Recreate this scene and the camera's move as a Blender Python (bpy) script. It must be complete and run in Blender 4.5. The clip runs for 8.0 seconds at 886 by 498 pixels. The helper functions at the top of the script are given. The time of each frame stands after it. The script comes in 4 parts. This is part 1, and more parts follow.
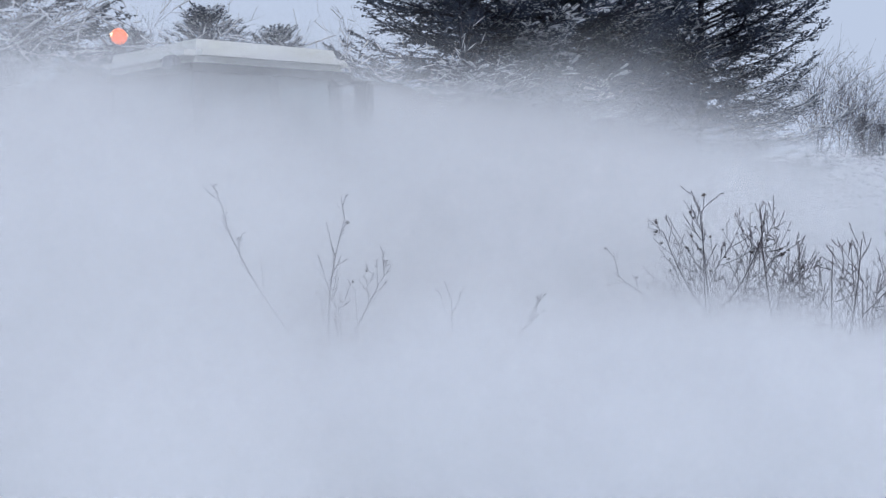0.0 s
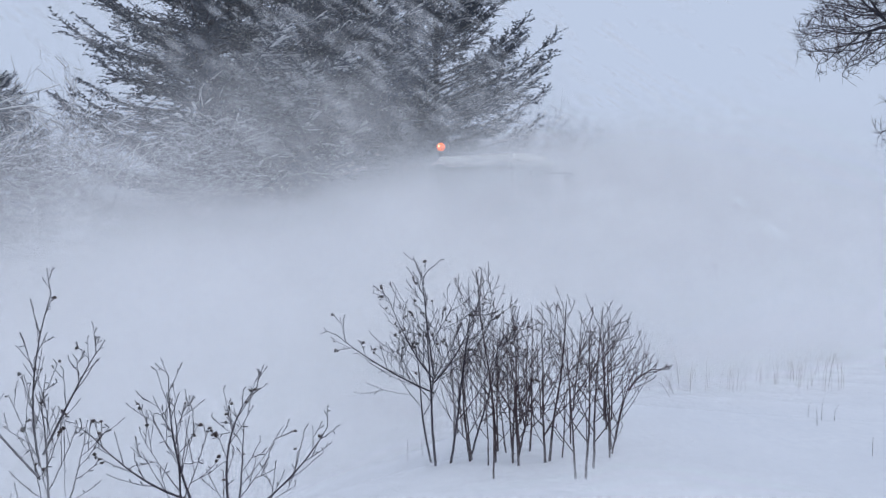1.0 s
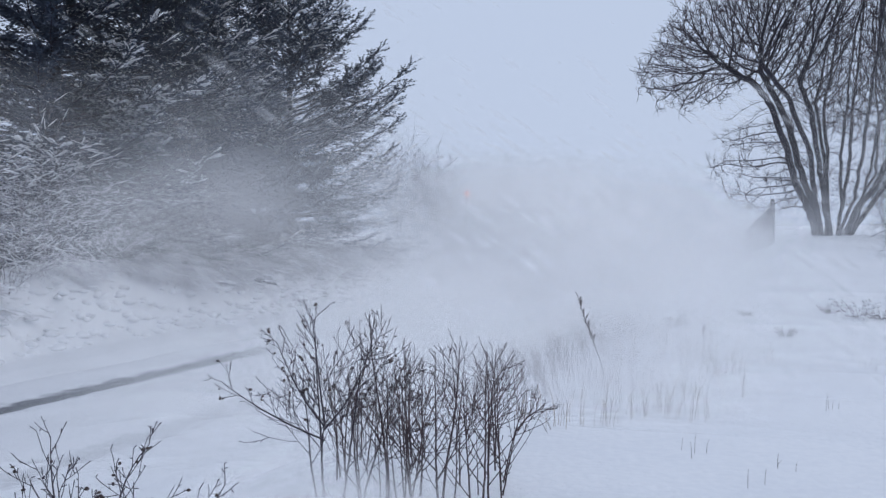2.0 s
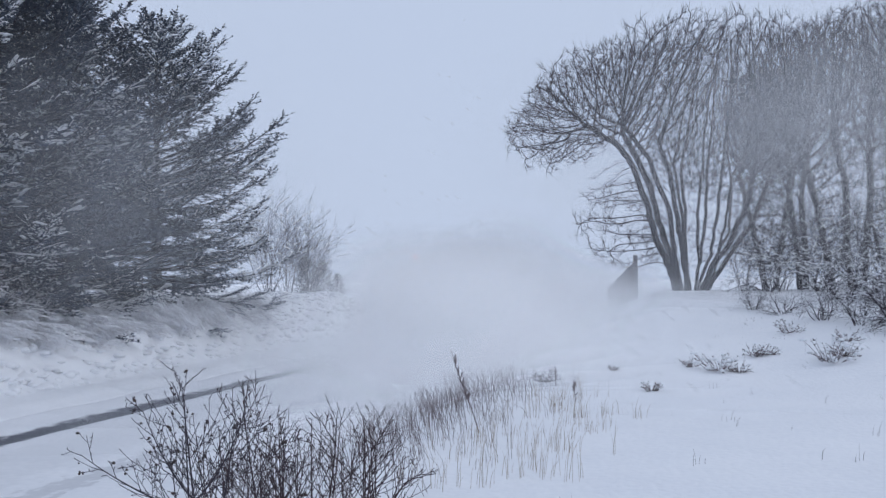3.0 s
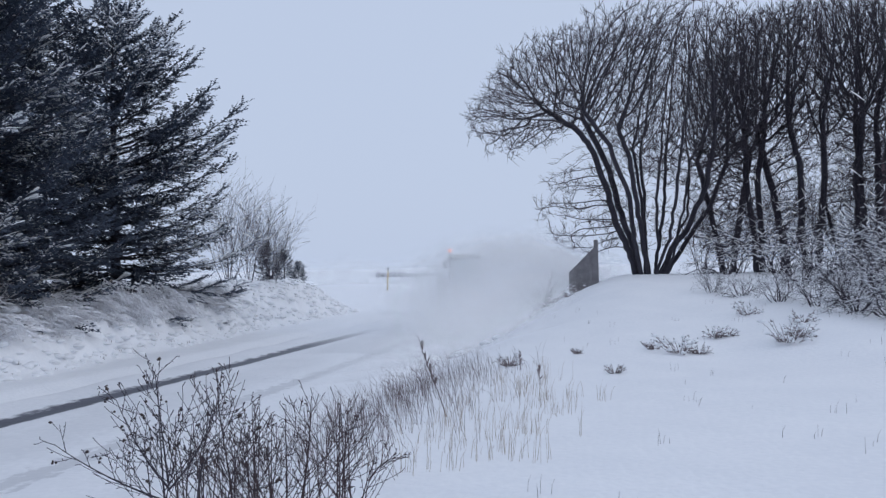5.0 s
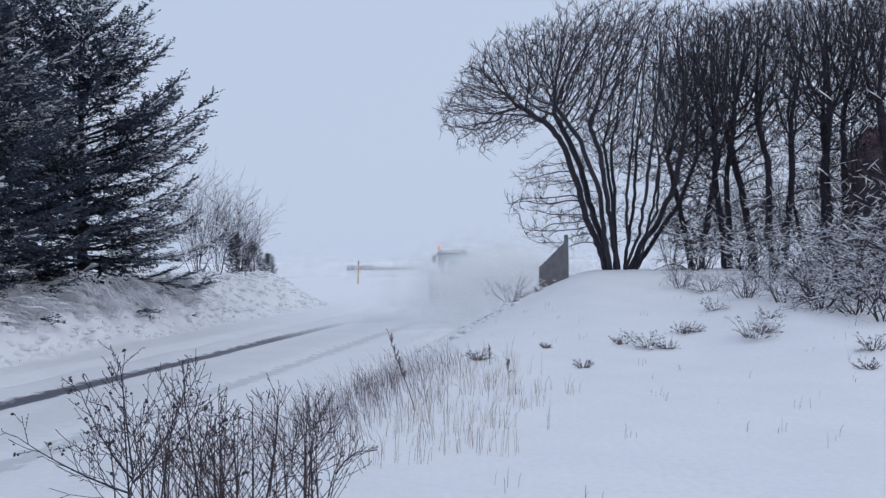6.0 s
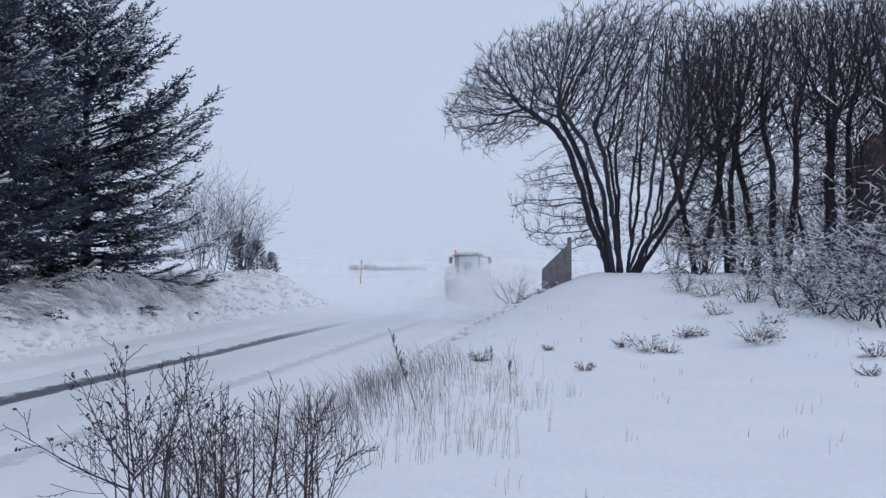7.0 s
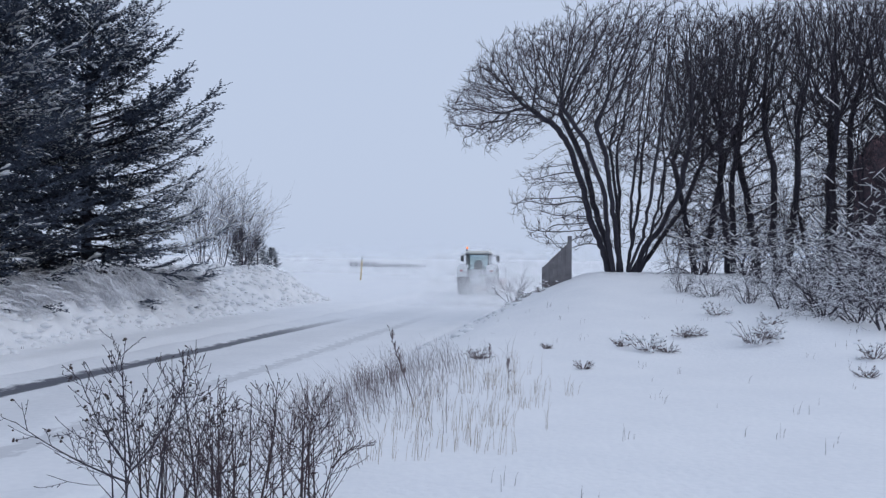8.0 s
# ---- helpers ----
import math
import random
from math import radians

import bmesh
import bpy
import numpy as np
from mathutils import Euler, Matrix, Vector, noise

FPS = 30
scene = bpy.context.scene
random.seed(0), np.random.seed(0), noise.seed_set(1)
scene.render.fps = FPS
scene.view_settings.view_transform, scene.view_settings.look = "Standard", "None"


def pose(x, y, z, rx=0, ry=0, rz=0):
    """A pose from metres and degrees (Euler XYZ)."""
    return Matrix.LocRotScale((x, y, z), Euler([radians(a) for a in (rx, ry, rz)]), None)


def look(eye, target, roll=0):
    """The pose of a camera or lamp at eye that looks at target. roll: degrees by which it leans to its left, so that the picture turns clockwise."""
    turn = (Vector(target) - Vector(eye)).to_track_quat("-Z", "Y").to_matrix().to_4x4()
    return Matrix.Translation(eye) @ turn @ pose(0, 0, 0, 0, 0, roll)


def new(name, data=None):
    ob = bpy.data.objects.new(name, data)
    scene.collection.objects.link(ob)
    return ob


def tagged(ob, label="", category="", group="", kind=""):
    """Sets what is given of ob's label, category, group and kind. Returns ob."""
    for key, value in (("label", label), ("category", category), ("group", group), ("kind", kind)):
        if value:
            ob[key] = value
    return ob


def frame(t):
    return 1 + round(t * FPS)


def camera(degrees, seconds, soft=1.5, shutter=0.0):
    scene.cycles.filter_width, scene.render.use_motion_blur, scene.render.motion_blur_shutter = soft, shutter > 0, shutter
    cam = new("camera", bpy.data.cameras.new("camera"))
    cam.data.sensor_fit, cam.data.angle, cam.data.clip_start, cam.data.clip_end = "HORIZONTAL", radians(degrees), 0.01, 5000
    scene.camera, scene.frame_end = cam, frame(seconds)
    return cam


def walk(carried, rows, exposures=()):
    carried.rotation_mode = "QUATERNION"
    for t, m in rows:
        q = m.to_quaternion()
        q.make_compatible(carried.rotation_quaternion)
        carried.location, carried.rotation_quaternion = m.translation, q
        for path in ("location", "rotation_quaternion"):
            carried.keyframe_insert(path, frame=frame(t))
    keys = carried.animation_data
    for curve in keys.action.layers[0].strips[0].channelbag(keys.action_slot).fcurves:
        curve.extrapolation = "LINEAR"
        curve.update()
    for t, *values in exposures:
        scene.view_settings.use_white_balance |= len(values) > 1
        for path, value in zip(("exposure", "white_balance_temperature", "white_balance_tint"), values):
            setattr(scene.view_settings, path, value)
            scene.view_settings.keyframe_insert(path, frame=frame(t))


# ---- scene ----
# ---- camera: a person standing on the verge, panning after the tractor ----
cam = camera(50.15, 8.0, soft=1.35)
# seconds, x, y, z, yaw (left), pitch (up), lean to the left
ROWS = [
    (0.0, 0.254, -0.052, 1.865, 36.29, -5.01, -1.20),
    (0.2, 0.273, -0.039, 1.891, 31.71, -4.82, -1.44),
    (0.4, 0.292, -0.030, 1.901, 28.45, -3.78, -1.69),
    (0.5, 0.334, -0.013, 1.900, 27.78, -3.42, -1.70),
    (0.6, 0.352, -0.001, 1.932, 26.64, -3.02, -1.53),
    (0.8, 0.379, 0.007, 1.950, 23.74, -2.56, -1.21),
    (1.0, 0.372, -0.009, 1.959, 21.04, -2.25, -1.09),
    (1.2, 0.300, -0.038, 1.958, 18.73, -1.22, -0.99),
    (1.5, 0.166, -0.079, 2.010, 15.11, -1.09, -1.13),
    (1.7, 0.109, -0.053, 2.029, 13.50, -1.11, -0.99),
    (2.8, 0.078, 0.059, 2.132, 5.92, 1.48, -0.75),
    (3.0, 0.043, 0.056, 2.117, 3.92, 2.23, -0.71),
    (3.5, -0.014, 0.042, 2.106, 3.06, 2.18, -0.31),
    (4.0, -0.032, 0.016, 2.100, 2.70, 1.45, -0.54),
    (4.5, -0.028, 0.005, 2.113, 2.32, 1.47, -1.05),
    (6.0, -0.011, 0.012, 2.108, -0.22, 0.95, -0.79),
    (6.5, -0.019, 0.016, 2.107, -0.14, 0.93, -0.31),
    (7.0, -0.014, 0.011, 2.108, -0.04, 1.00, -0.06),
    (7.5, -0.019, 0.011, 2.106, -0.03, 0.91, 0.24),
    (8.0, -0.001, 0.000, 2.101, -0.00, 0.85, 0.60),
]


def aim(x, y, z, yaw, pitch, lean):
    a, b = radians(yaw), radians(pitch)
    way = Vector((-math.sin(a) * math.cos(b), math.cos(a) * math.cos(b), math.sin(b)))
    return look((x, y, z), Vector((x, y, z)) + way, lean)


walk(cam, [(r[0], aim(*r[1:])) for r in ROWS], exposures=[(0.0, 0.0), (8.0, 0.0)])

# ---- world and sun: closed winter overcast ----
scene.cycles.transparent_max_bounces = 128
scene.cycles.diffuse_bounces = 8
world = bpy.data.worlds.new("world")
scene.world = world
world.use_nodes = True
wn, wl = world.node_tree.nodes, world.node_tree.links
wn.clear()
sky = wn.new("ShaderNodeTexSky")
sky.sky_type, sky.sun_disc = "NISHITA", False
sky.sun_elevation, sky.sun_rotation = radians(24), radians(70)
sky.dust_density, sky.air_density = 4.0, 1.2
sky_bg = wn.new("ShaderNodeBackground")
sky_bg.inputs["Strength"].default_value = 0.05
cloud_bg = wn.new("ShaderNodeBackground")
cloud_bg.inputs["Color"].default_value = (0.555, 0.65, 0.845, 1)
cloud_bg.inputs["Strength"].default_value = 1.0
both = wn.new("ShaderNodeMixShader")
both.inputs[0].default_value = 0.9
w_out = wn.new("ShaderNodeOutputWorld")
wl.new(sky.outputs[0], sky_bg.inputs["Color"])
wl.new(sky_bg.outputs[0], both.inputs[1])
wl.new(cloud_bg.outputs[0], both.inputs[2])
wl.new(both.outputs[0], w_out.inputs["Surface"])

sun = new("sun", bpy.data.lights.new("sun", "SUN"))
sun.data.energy, sun.data.angle, sun.data.color = 0.5, radians(40), (1.0, 0.96, 0.93)
sun.matrix_basis = look((30, 12, 30), (0, 20, 0))


# ---- materials ----
def mat(name, colour, rough=0.8, second=None, scale=6.0, fine=40.0, bump=0.2, dist=0.02, metal=0.0, glow=None, coords="Object", spread=0.5):
    """Two scales of variation between colour and second, and relief."""
    m = bpy.data.materials.new(name)
    m.use_nodes = True
    n, l = m.node_tree.nodes, m.node_tree.links
    b = n["Principled BSDF"]
    b.inputs["Roughness"].default_value, b.inputs["Metallic"].default_value = rough, metal
    tc = n.new("ShaderNodeTexCoord")
    big, small = n.new("ShaderNodeTexNoise"), n.new("ShaderNodeTexNoise")
    big.inputs["Scale"].default_value, small.inputs["Scale"].default_value = scale, fine
    big.inputs["Detail"].default_value, small.inputs["Detail"].default_value = 5, 3
    for t in (big, small):
        l.new(tc.outputs[coords], t.inputs["Vector"])
    add = n.new("ShaderNodeMath")
    add.operation = "ADD"
    l.new(big.outputs[0], add.inputs[0]), l.new(small.outputs[0], add.inputs[1])
    ramp = n.new("ShaderNodeMapRange")
    ramp.inputs["From Min"].default_value, ramp.inputs["From Max"].default_value = 1.0 - spread * 0.5, 1.0 + spread * 0.5
    l.new(add.outputs[0], ramp.inputs["Value"])
    mix = n.new("ShaderNodeMix")
    mix.data_type = "RGBA"
    mix.inputs[6].default_value = (*colour, 1)
    mix.inputs[7].default_value = (*(second or [c * 0.8 for c in colour]), 1)
    l.new(ramp.outputs[0], mix.inputs[0])
    l.new(mix.outputs[2], b.inputs["Base Color"])
    if bump:
        bp = n.new("ShaderNodeBump")
        bp.inputs["Strength"].default_value, bp.inputs["Distance"].default_value = bump, dist
        l.new(add.outputs[0], bp.inputs["Height"])
        l.new(bp.outputs[0], b.inputs["Normal"])
    if glow:
        b.inputs["Emission Color"].default_value, b.inputs["Emission Strength"].default_value = (*glow[:3], 1), glow[3]
    return m


SNOW = mat("snow", (0.86, 0.87, 0.89), 0.65, (0.80, 0.815, 0.845), 0.9, 14.0, 0.35, 0.05)
SNOW_CAP = mat("snow_cap", (0.85, 0.86, 0.88), 0.7, (0.76, 0.78, 0.81), 5.0, 40.0, 0.3, 0.01)
# Needle colours lightened towards blue to carry the air haze before the spruces.
NEEDLES = mat("needles", (0.026, 0.040, 0.066), 0.7, (0.095, 0.118, 0.165), 1.2, 12.0, 0)
BARK = mat("bark", (0.026, 0.025, 0.036), 0.9, (0.055, 0.051, 0.066), 3.0, 30.0, 0.6, 0.02)
TWIG = mat("twig", (0.034, 0.029, 0.042), 0.85, (0.062, 0.050, 0.064), 2.0, 25.0, 0)
BUD = mat("bud", (0.030, 0.022, 0.022), 0.8, (0.07, 0.045, 0.04), 20.0, 90.0, 0.3, 0.004)
FROST_TWIG = mat("frosted_twig", (0.40, 0.39, 0.42), 0.8, (0.10, 0.08, 0.08), 4.0, 22.0, 0, spread=0.3)
FROST_GRASS = mat("frosted_grass", (0.86, 0.87, 0.89), 0.8, (0.58, 0.57, 0.59), 3.0, 16.0, 0, spread=0.35)
GRASS = mat("dry_grass", (0.22, 0.175, 0.175), 0.85, (0.12, 0.095, 0.10), 3.0, 20.0, 0)
STRAW = mat("straw", (0.42, 0.34, 0.25), 0.85, (0.25, 0.19, 0.14), 3.0, 20.0, 0)
BOARD = mat("weathered_board", (0.13, 0.125, 0.135), 0.85, (0.24, 0.23, 0.24), 4.0, 45.0, 0.4, 0.01)
YELLOW = mat("yellow_paint", (0.58, 0.42, 0.17), 0.6, (0.5, 0.37, 0.18), 8.0, 60.0, 0.1, 0.005)
BLACK = mat("black_plastic", (0.02, 0.021, 0.024), 0.5, (0.035, 0.035, 0.04), 8.0, 50.0, 0.1, 0.004)
RUBBER = mat("tyre_rubber", (0.028, 0.028, 0.03), 0.85, (0.11, 0.11, 0.12), 5.0, 26.0, 0.4, 0.02, spread=0.4)
CREAM = mat("cream_paint", (0.74, 0.73, 0.64), 0.45, (0.82, 0.82, 0.80), 3.0, 30.0, 0.1, 0.004)
GREENISH = mat("green_grey_paint", (0.23, 0.29, 0.27), 0.4, (0.62, 0.65, 0.67), 2.5, 25.0, 0.2, 0.01, spread=0.5)
WHITED = mat("snow_plastered_paint", (0.80, 0.81, 0.83), 0.7, (0.62, 0.65, 0.66), 3.0, 22.0, 0.4, 0.02)
STEEL = mat("dull_steel", (0.25, 0.26, 0.28), 0.5, (0.14, 0.14, 0.15), 5.0, 40.0, 0.2, 0.006, metal=0.7)
ORANGE = mat("orange_steel", (0.62, 0.20, 0.05), 0.5, (0.45, 0.15, 0.06), 4.0, 40.0, 0.2, 0.006)
AMBER = mat("amber_beacon_glass", (0.5, 0.10, 0.01), 0.3, (0.4, 0.08, 0.01), 10, 50, 0, glow=(1.0, 0.17, 0.03, 1.2))
BEACON_CORE = mat("beacon_bulb", (1.0, 0.8, 0.5), 0.3, (1.0, 0.8, 0.5), 10, 50, 0, glow=(1.0, 0.55, 0.25, 3.0))
TAIL = mat("red_lens", (0.4, 0.02, 0.02), 0.25, (0.3, 0.02, 0.02), 10, 50, 0)
RED_WALL = mat("red_timber_wall", (0.10, 0.045, 0.05), 0.8, (0.075, 0.036, 0.042), 1.0, 14.0, 0.2, 0.01)
ROOF = mat("red_roof", (0.12, 0.048, 0.055), 0.8, (0.09, 0.045, 0.05), 1.0, 12.0, 0.2, 0.02)
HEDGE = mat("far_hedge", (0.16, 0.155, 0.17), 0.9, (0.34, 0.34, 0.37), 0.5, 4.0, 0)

GLASS = bpy.data.materials.new("cab_glass")
GLASS.use_nodes = True
gb = GLASS.node_tree.nodes["Principled BSDF"]
gb.inputs["Base Color"].default_value = (0.62, 0.74, 0.74, 1)
gb.inputs["Roughness"].default_value, gb.inputs["Transmission Weight"].default_value = 0.06, 1.0


def road_material():
    """Packed snow with two wheel lines; the left one worn down to wet slush. Object X runs across the road, Y along it."""
    m = mat("packed_snow", (0.84, 0.85, 0.875), 0.55, (0.77, 0.785, 0.815), 0.8, 9.0, 0.35, 0.04)
    n, l = m.node_tree.nodes, m.node_tree.links
    b = n["Principled BSDF"]
    base = b.inputs["Base Color"].links[0].from_socket
    tc, sep = n.new("ShaderNodeTexCoord"), n.new("ShaderNodeSeparateXYZ")
    l.new(tc.outputs["Object"], sep.inputs[0])
    rough_noise = n.new("ShaderNodeTexNoise")
    rough_noise.inputs["Scale"].default_value, rough_noise.inputs["Detail"].default_value = 6.0, 8
    stretch = n.new("ShaderNodeMapping")
    stretch.inputs["Scale"].default_value = (1.2, 0.55, 1)
    l.new(tc.outputs["Object"], stretch.inputs[0]), l.new(stretch.outputs[0], rough_noise.inputs["Vector"])

    def op(kind, a, c, clamp=False):
        k = n.new("ShaderNodeMath")
        k.operation, k.use_clamp = kind, clamp
        for i, v in enumerate((a, c)):
            if isinstance(v, (int, float)):
                k.inputs[i].default_value = v
            else:
                l.new(v, k.inputs[i])
        return k.outputs[0]

    def line(at, half, strength, y0, y1, edge):
        off = op("ABSOLUTE", op("SUBTRACT", sep.outputs[0], at), 0)
        off = op("ADD", off, op("MULTIPLY", op("SUBTRACT", rough_noise.outputs[0], 0.5), edge))
        core = op("SUBTRACT", 1.0, op("DIVIDE", off, half), True)
        core = op("MULTIPLY", core, 2.2, True)
        run = op("MULTIPLY", op("DIVIDE", op("SUBTRACT", y1, sep.outputs[1]), 9.0, True), op("DIVIDE", op("SUBTRACT", sep.outputs[1], y0), 4.0, True))
        return op("MULTIPLY", op("MULTIPLY", core, run), strength)

    dark = op("MAXIMUM", line(-1.74, 0.33, 0.97, -30, 37, 0.5), line(1.08, 0.24, 0.24, -30, 40, 0.9))
    dark = op("MAXIMUM", dark, line(-0.2, 0.9, 0.06, -30, 60, 1.5))
    mix = n.new("ShaderNodeMix")
    mix.data_type = "RGBA"
    mix.inputs[7].default_value = (0.085, 0.09, 0.115, 1)
    l.new(base, mix.inputs[6]), l.new(dark, mix.inputs[0]), l.new(mix.outputs[2], b.inputs["Base Color"])
    return m


def dust_material(name, alpha, grain, lo=0.34, hi=0.62):
    """Blown snow: soft to nothing at each wisp's rim, uneven inside, lit from both sides."""
    m = bpy.data.materials.new(name)
    m.use_nodes = True
    n, l = m.node_tree.nodes, m.node_tree.links
    n.clear()
    tc = n.new("ShaderNodeTexCoord")
    away = n.new("ShaderNodeVectorMath")
    away.operation = "LENGTH"
    l.new(tc.outputs["UV"], away.inputs[0])
    rim = n.new("ShaderNodeMapRange")
    rim.interpolation_type = "SMOOTHERSTEP"
    rim.inputs["From Min"].default_value, rim.inputs["From Max"].default_value = 1.0, 0.05
    l.new(away.outputs["Value"], rim.inputs["Value"])
    ns = n.new("ShaderNodeTexNoise")
    ns.inputs["Scale"].default_value, ns.inputs["Detail"].default_value, ns.inputs["Roughness"].default_value = grain, 5, 0.6
    l.new(tc.outputs["Object"], ns.inputs["Vector"])
    un = n.new("ShaderNodeMapRange")
    un.inputs["From Min"].default_value, un.inputs["From Max"].default_value = lo, hi
    un.inputs["To Min"].default_value = 0.25
    l.new(ns.outputs[0], un.inputs["Value"])
    k1, k2 = n.new("ShaderNodeMath"), n.new("ShaderNodeMath")
    k1.operation = k2.operation = "MULTIPLY"
    l.new(rim.outputs[0], k1.inputs[0]), l.new(un.outputs[0], k1.inputs[1])
    l.new(k1.outputs[0], k2.inputs[0])
    k2.inputs[1].default_value = alpha
    d, tl, tr = n.new("ShaderNodeBsdfDiffuse"), n.new("ShaderNodeBsdfTranslucent"), n.new("ShaderNodeBsdfTransparent")
    d.inputs["Color"].default_value = tl.inputs["Color"].default_value = (0.985, 0.985, 0.985, 1)
    half, mix, out = n.new("ShaderNodeMixShader"), n.new("ShaderNodeMixShader"), n.new("ShaderNodeOutputMaterial")
    l.new(d.outputs[0], half.inputs[1]), l.new(tl.outputs[0], half.inputs[2])
    l.new(k2.outputs[0], mix.inputs[0]), l.new(tr.outputs[0], mix.inputs[1]), l.new(half.outputs[0], mix.inputs[2])
    l.new(mix.outputs[0], out.inputs["Surface"])
    return m


ROAD_SNOW = road_material()
DUST = dust_material("blown_snow", 0.24, 0.7, 0.15, 0.75)
FAR_DUST = dust_material("settling_snow", 0.24, 0.22, -0.1, 0.85)
VEIL = dust_material("thin_snow_and_haze", 0.20, 0.6, 0.28, 0.7)
HIGH_HAZE = dust_material("high_blown_snow", 0.065, 0.4, 0.1, 0.8)
THIN_DUST = dust_material("sparse_blown_snow", 0.14, 0.5, 0.28, 0.7)
FLAKE = dust_material("snow_flake", 0.23, 1.5)


# ---- mesh tools ----
class Build:
    """Collects faces for one mesh."""

    def __init__(self):
        self.v, self.f, self.uv = [], [], []

    def tube(self, pts, radii, sides=4, cap=False):
        start = len(self.v)
        for i, p in enumerate(pts):
            d = (pts[min(i + 1, len(pts) - 1)] - pts[max(i - 1, 0)])
            d = d.normalized() if d.length > 1e-9 else Vector((0, 0, 1))
            side = d.cross(Vector((0.31, 0.91, 0.27)))
            side = side.normalized() if side.length > 1e-4 else Vector((1, 0, 0))
            up = d.cross(side)
            for k in range(sides):
                a = 2 * math.pi * k / sides
                self.v.append(p + (side * math.cos(a) + up * math.sin(a)) * radii[i])
        for i in range(len(pts) - 1):
            for k in range(sides):
                a, b = start + i * sides + k, start + i * sides + (k + 1) % sides
                self.f.append((a, b, b + sides, a + sides))
        if cap:
            self.f.append(tuple(range(start, start + sides))[::-1])
            self.f.append(tuple(range(len(self.v) - sides, len(self.v))))

    def tri(self, a, b, c):
        n = len(self.v)
        self.v += [a, b, c]
        self.f.append((n, n + 1, n + 2))

    def lump(self, c, rx, ry, rz, sides=6, turn=0.0):
        """A rounded, flat-bottomed heap."""
        start, ca, sa = len(self.v), math.cos(turn), math.sin(turn)
        levels = [(0.7, -0.45), (1.0, 0.0), (0.72, 0.6)]
        for q, h in levels:
            for k in range(sides):
                a = 2 * math.pi * k / sides
                w = q * random.uniform(0.8, 1.15)
                x, y = rx * w * math.cos(a), ry * w * math.sin(a)
                self.v.append(Vector((c[0] + x * ca - y * sa, c[1] + x * sa + y * ca, c[2] + rz * h)))
        self.v.append(Vector((c[0], c[1], c[2] + rz)))
        top = len(self.v) - 1
        for i in range(2):
            for k in range(sides):
                a, b = start + i * sides + k, start + i * sides + (k + 1) % sides
                self.f.append((a, b, b + sides, a + sides))
        for k in range(sides):
            self.f.append((start + 2 * sides + k, start + 2 * sides + (k + 1) % sides, top))
        self.f.append(tuple(range(start, start + sides))[::-1])

    def disc(self, c, normal, r, squash=1.0, sides=10, dome=0.12):
        """A wisp: a slightly domed round sheet whose UV runs from 0 at the middle to 1 at the rim."""
        n = Vector(normal).normalized()
        s = n.cross(Vector((0, 0, 1)))
        s = s.normalized() if s.length > 1e-3 else Vector((1, 0, 0))
        u = s.cross(n)
        start = len(self.v)
        self.v.append(Vector(c) + n * r * dome)
        for q in (0.55, 1.0):
            for k in range(sides):
                a = 2 * math.pi * k / sides
                self.v.append(Vector(c) + (s * math.cos(a) + u * math.sin(a) * squash) * r * q + n * r * dome * (1 - q * q))
        uvs = [(0, 0)] + [(q * math.cos(2 * math.pi * k / sides), q * math.sin(2 * math.pi * k / sides)) for q in (0.55, 1.0) for k in range(sides)]
        for k in range(sides):
            k2 = (k + 1) % sides
            for face in ((0, 1 + k, 1 + k2), (1 + k, 1 + sides + k, 1 + sides + k2, 1 + k2)):
                self.f.append(tuple(start + i for i in face))
                self.uv += [uvs[i] for i in face]

    def mesh(self, name, material, smooth=False):
        me = bpy.data.meshes.new(name)
        me.from_pydata([tuple(p) for p in self.v], [], self.f)
        me.materials.append(material)
        if self.uv:
            layer = me.uv_layers.new(name="UVMap")
            layer.data.foreach_set("uv", [c for pair in self.uv for c in pair])
        if smooth:
            me.polygons.foreach_set("use_smooth", [True] * len(me.polygons))
        me.update()
        return me


def part(name, build, material, parent=None, label="", smooth=False):
    """Links what was built as one mesh object, under a thing or a part."""
    if isinstance(build, bmesh.types.BMesh):
        me = bpy.data.meshes.new(name)
        build.to_mesh(me)
        build.free()
        me.materials.append(material)
        if smooth:
            me.polygons.foreach_set("use_smooth", [True] * len(me.polygons))
    elif isinstance(build, Build):
        me = build.mesh(name, material, smooth)
    else:
        me = build
    ob = new(name, me)
    ob.parent = parent
    return tagged(ob, label)


def thing(name, m, label, category, group="", kind=""):
    ob = new(name)
    ob.matrix_basis = m
    return tagged(ob, label, category, group, kind)


def box(sx, sy, sz, at=(0, 0, 0), bevel=0.03, taper=1.0, turn=None):
    bm = bmesh.new()
    bmesh.ops.create_cube(bm, size=1)
    for v in bm.verts:
        k = taper if v.co.z > 0 else 1.0
        v.co = Vector((v.co.x * sx * k, v.co.y * sy * k, v.co.z * sz))
    if bevel:
        bmesh.ops.bevel(bm, geom=bm.edges[:], offset=bevel, segments=2, affect="EDGES")
    if turn:
        bmesh.ops.transform(bm, matrix=turn, verts=bm.verts)
    bmesh.ops.translate(bm, vec=at, verts=bm.verts)
    return bm


def rod(a, b, r, sides=8):
    bld = Build()
    a, b = Vector(a), Vector(b)
    bld.tube([a, b], [r, r], sides, True)
    return bld


def rnd(a, b):
    return random.uniform(a, b)


def jitter(k):
    return Vector((rnd(-k, k), rnd(-k, k), rnd(-k, k)))


# ---- the lie of the land ----
def step(a, b, x):
    t = np.clip((np.asarray(x, float) - a) / (b - a), 0, 1)
    return t * t * (3 - 2 * t)


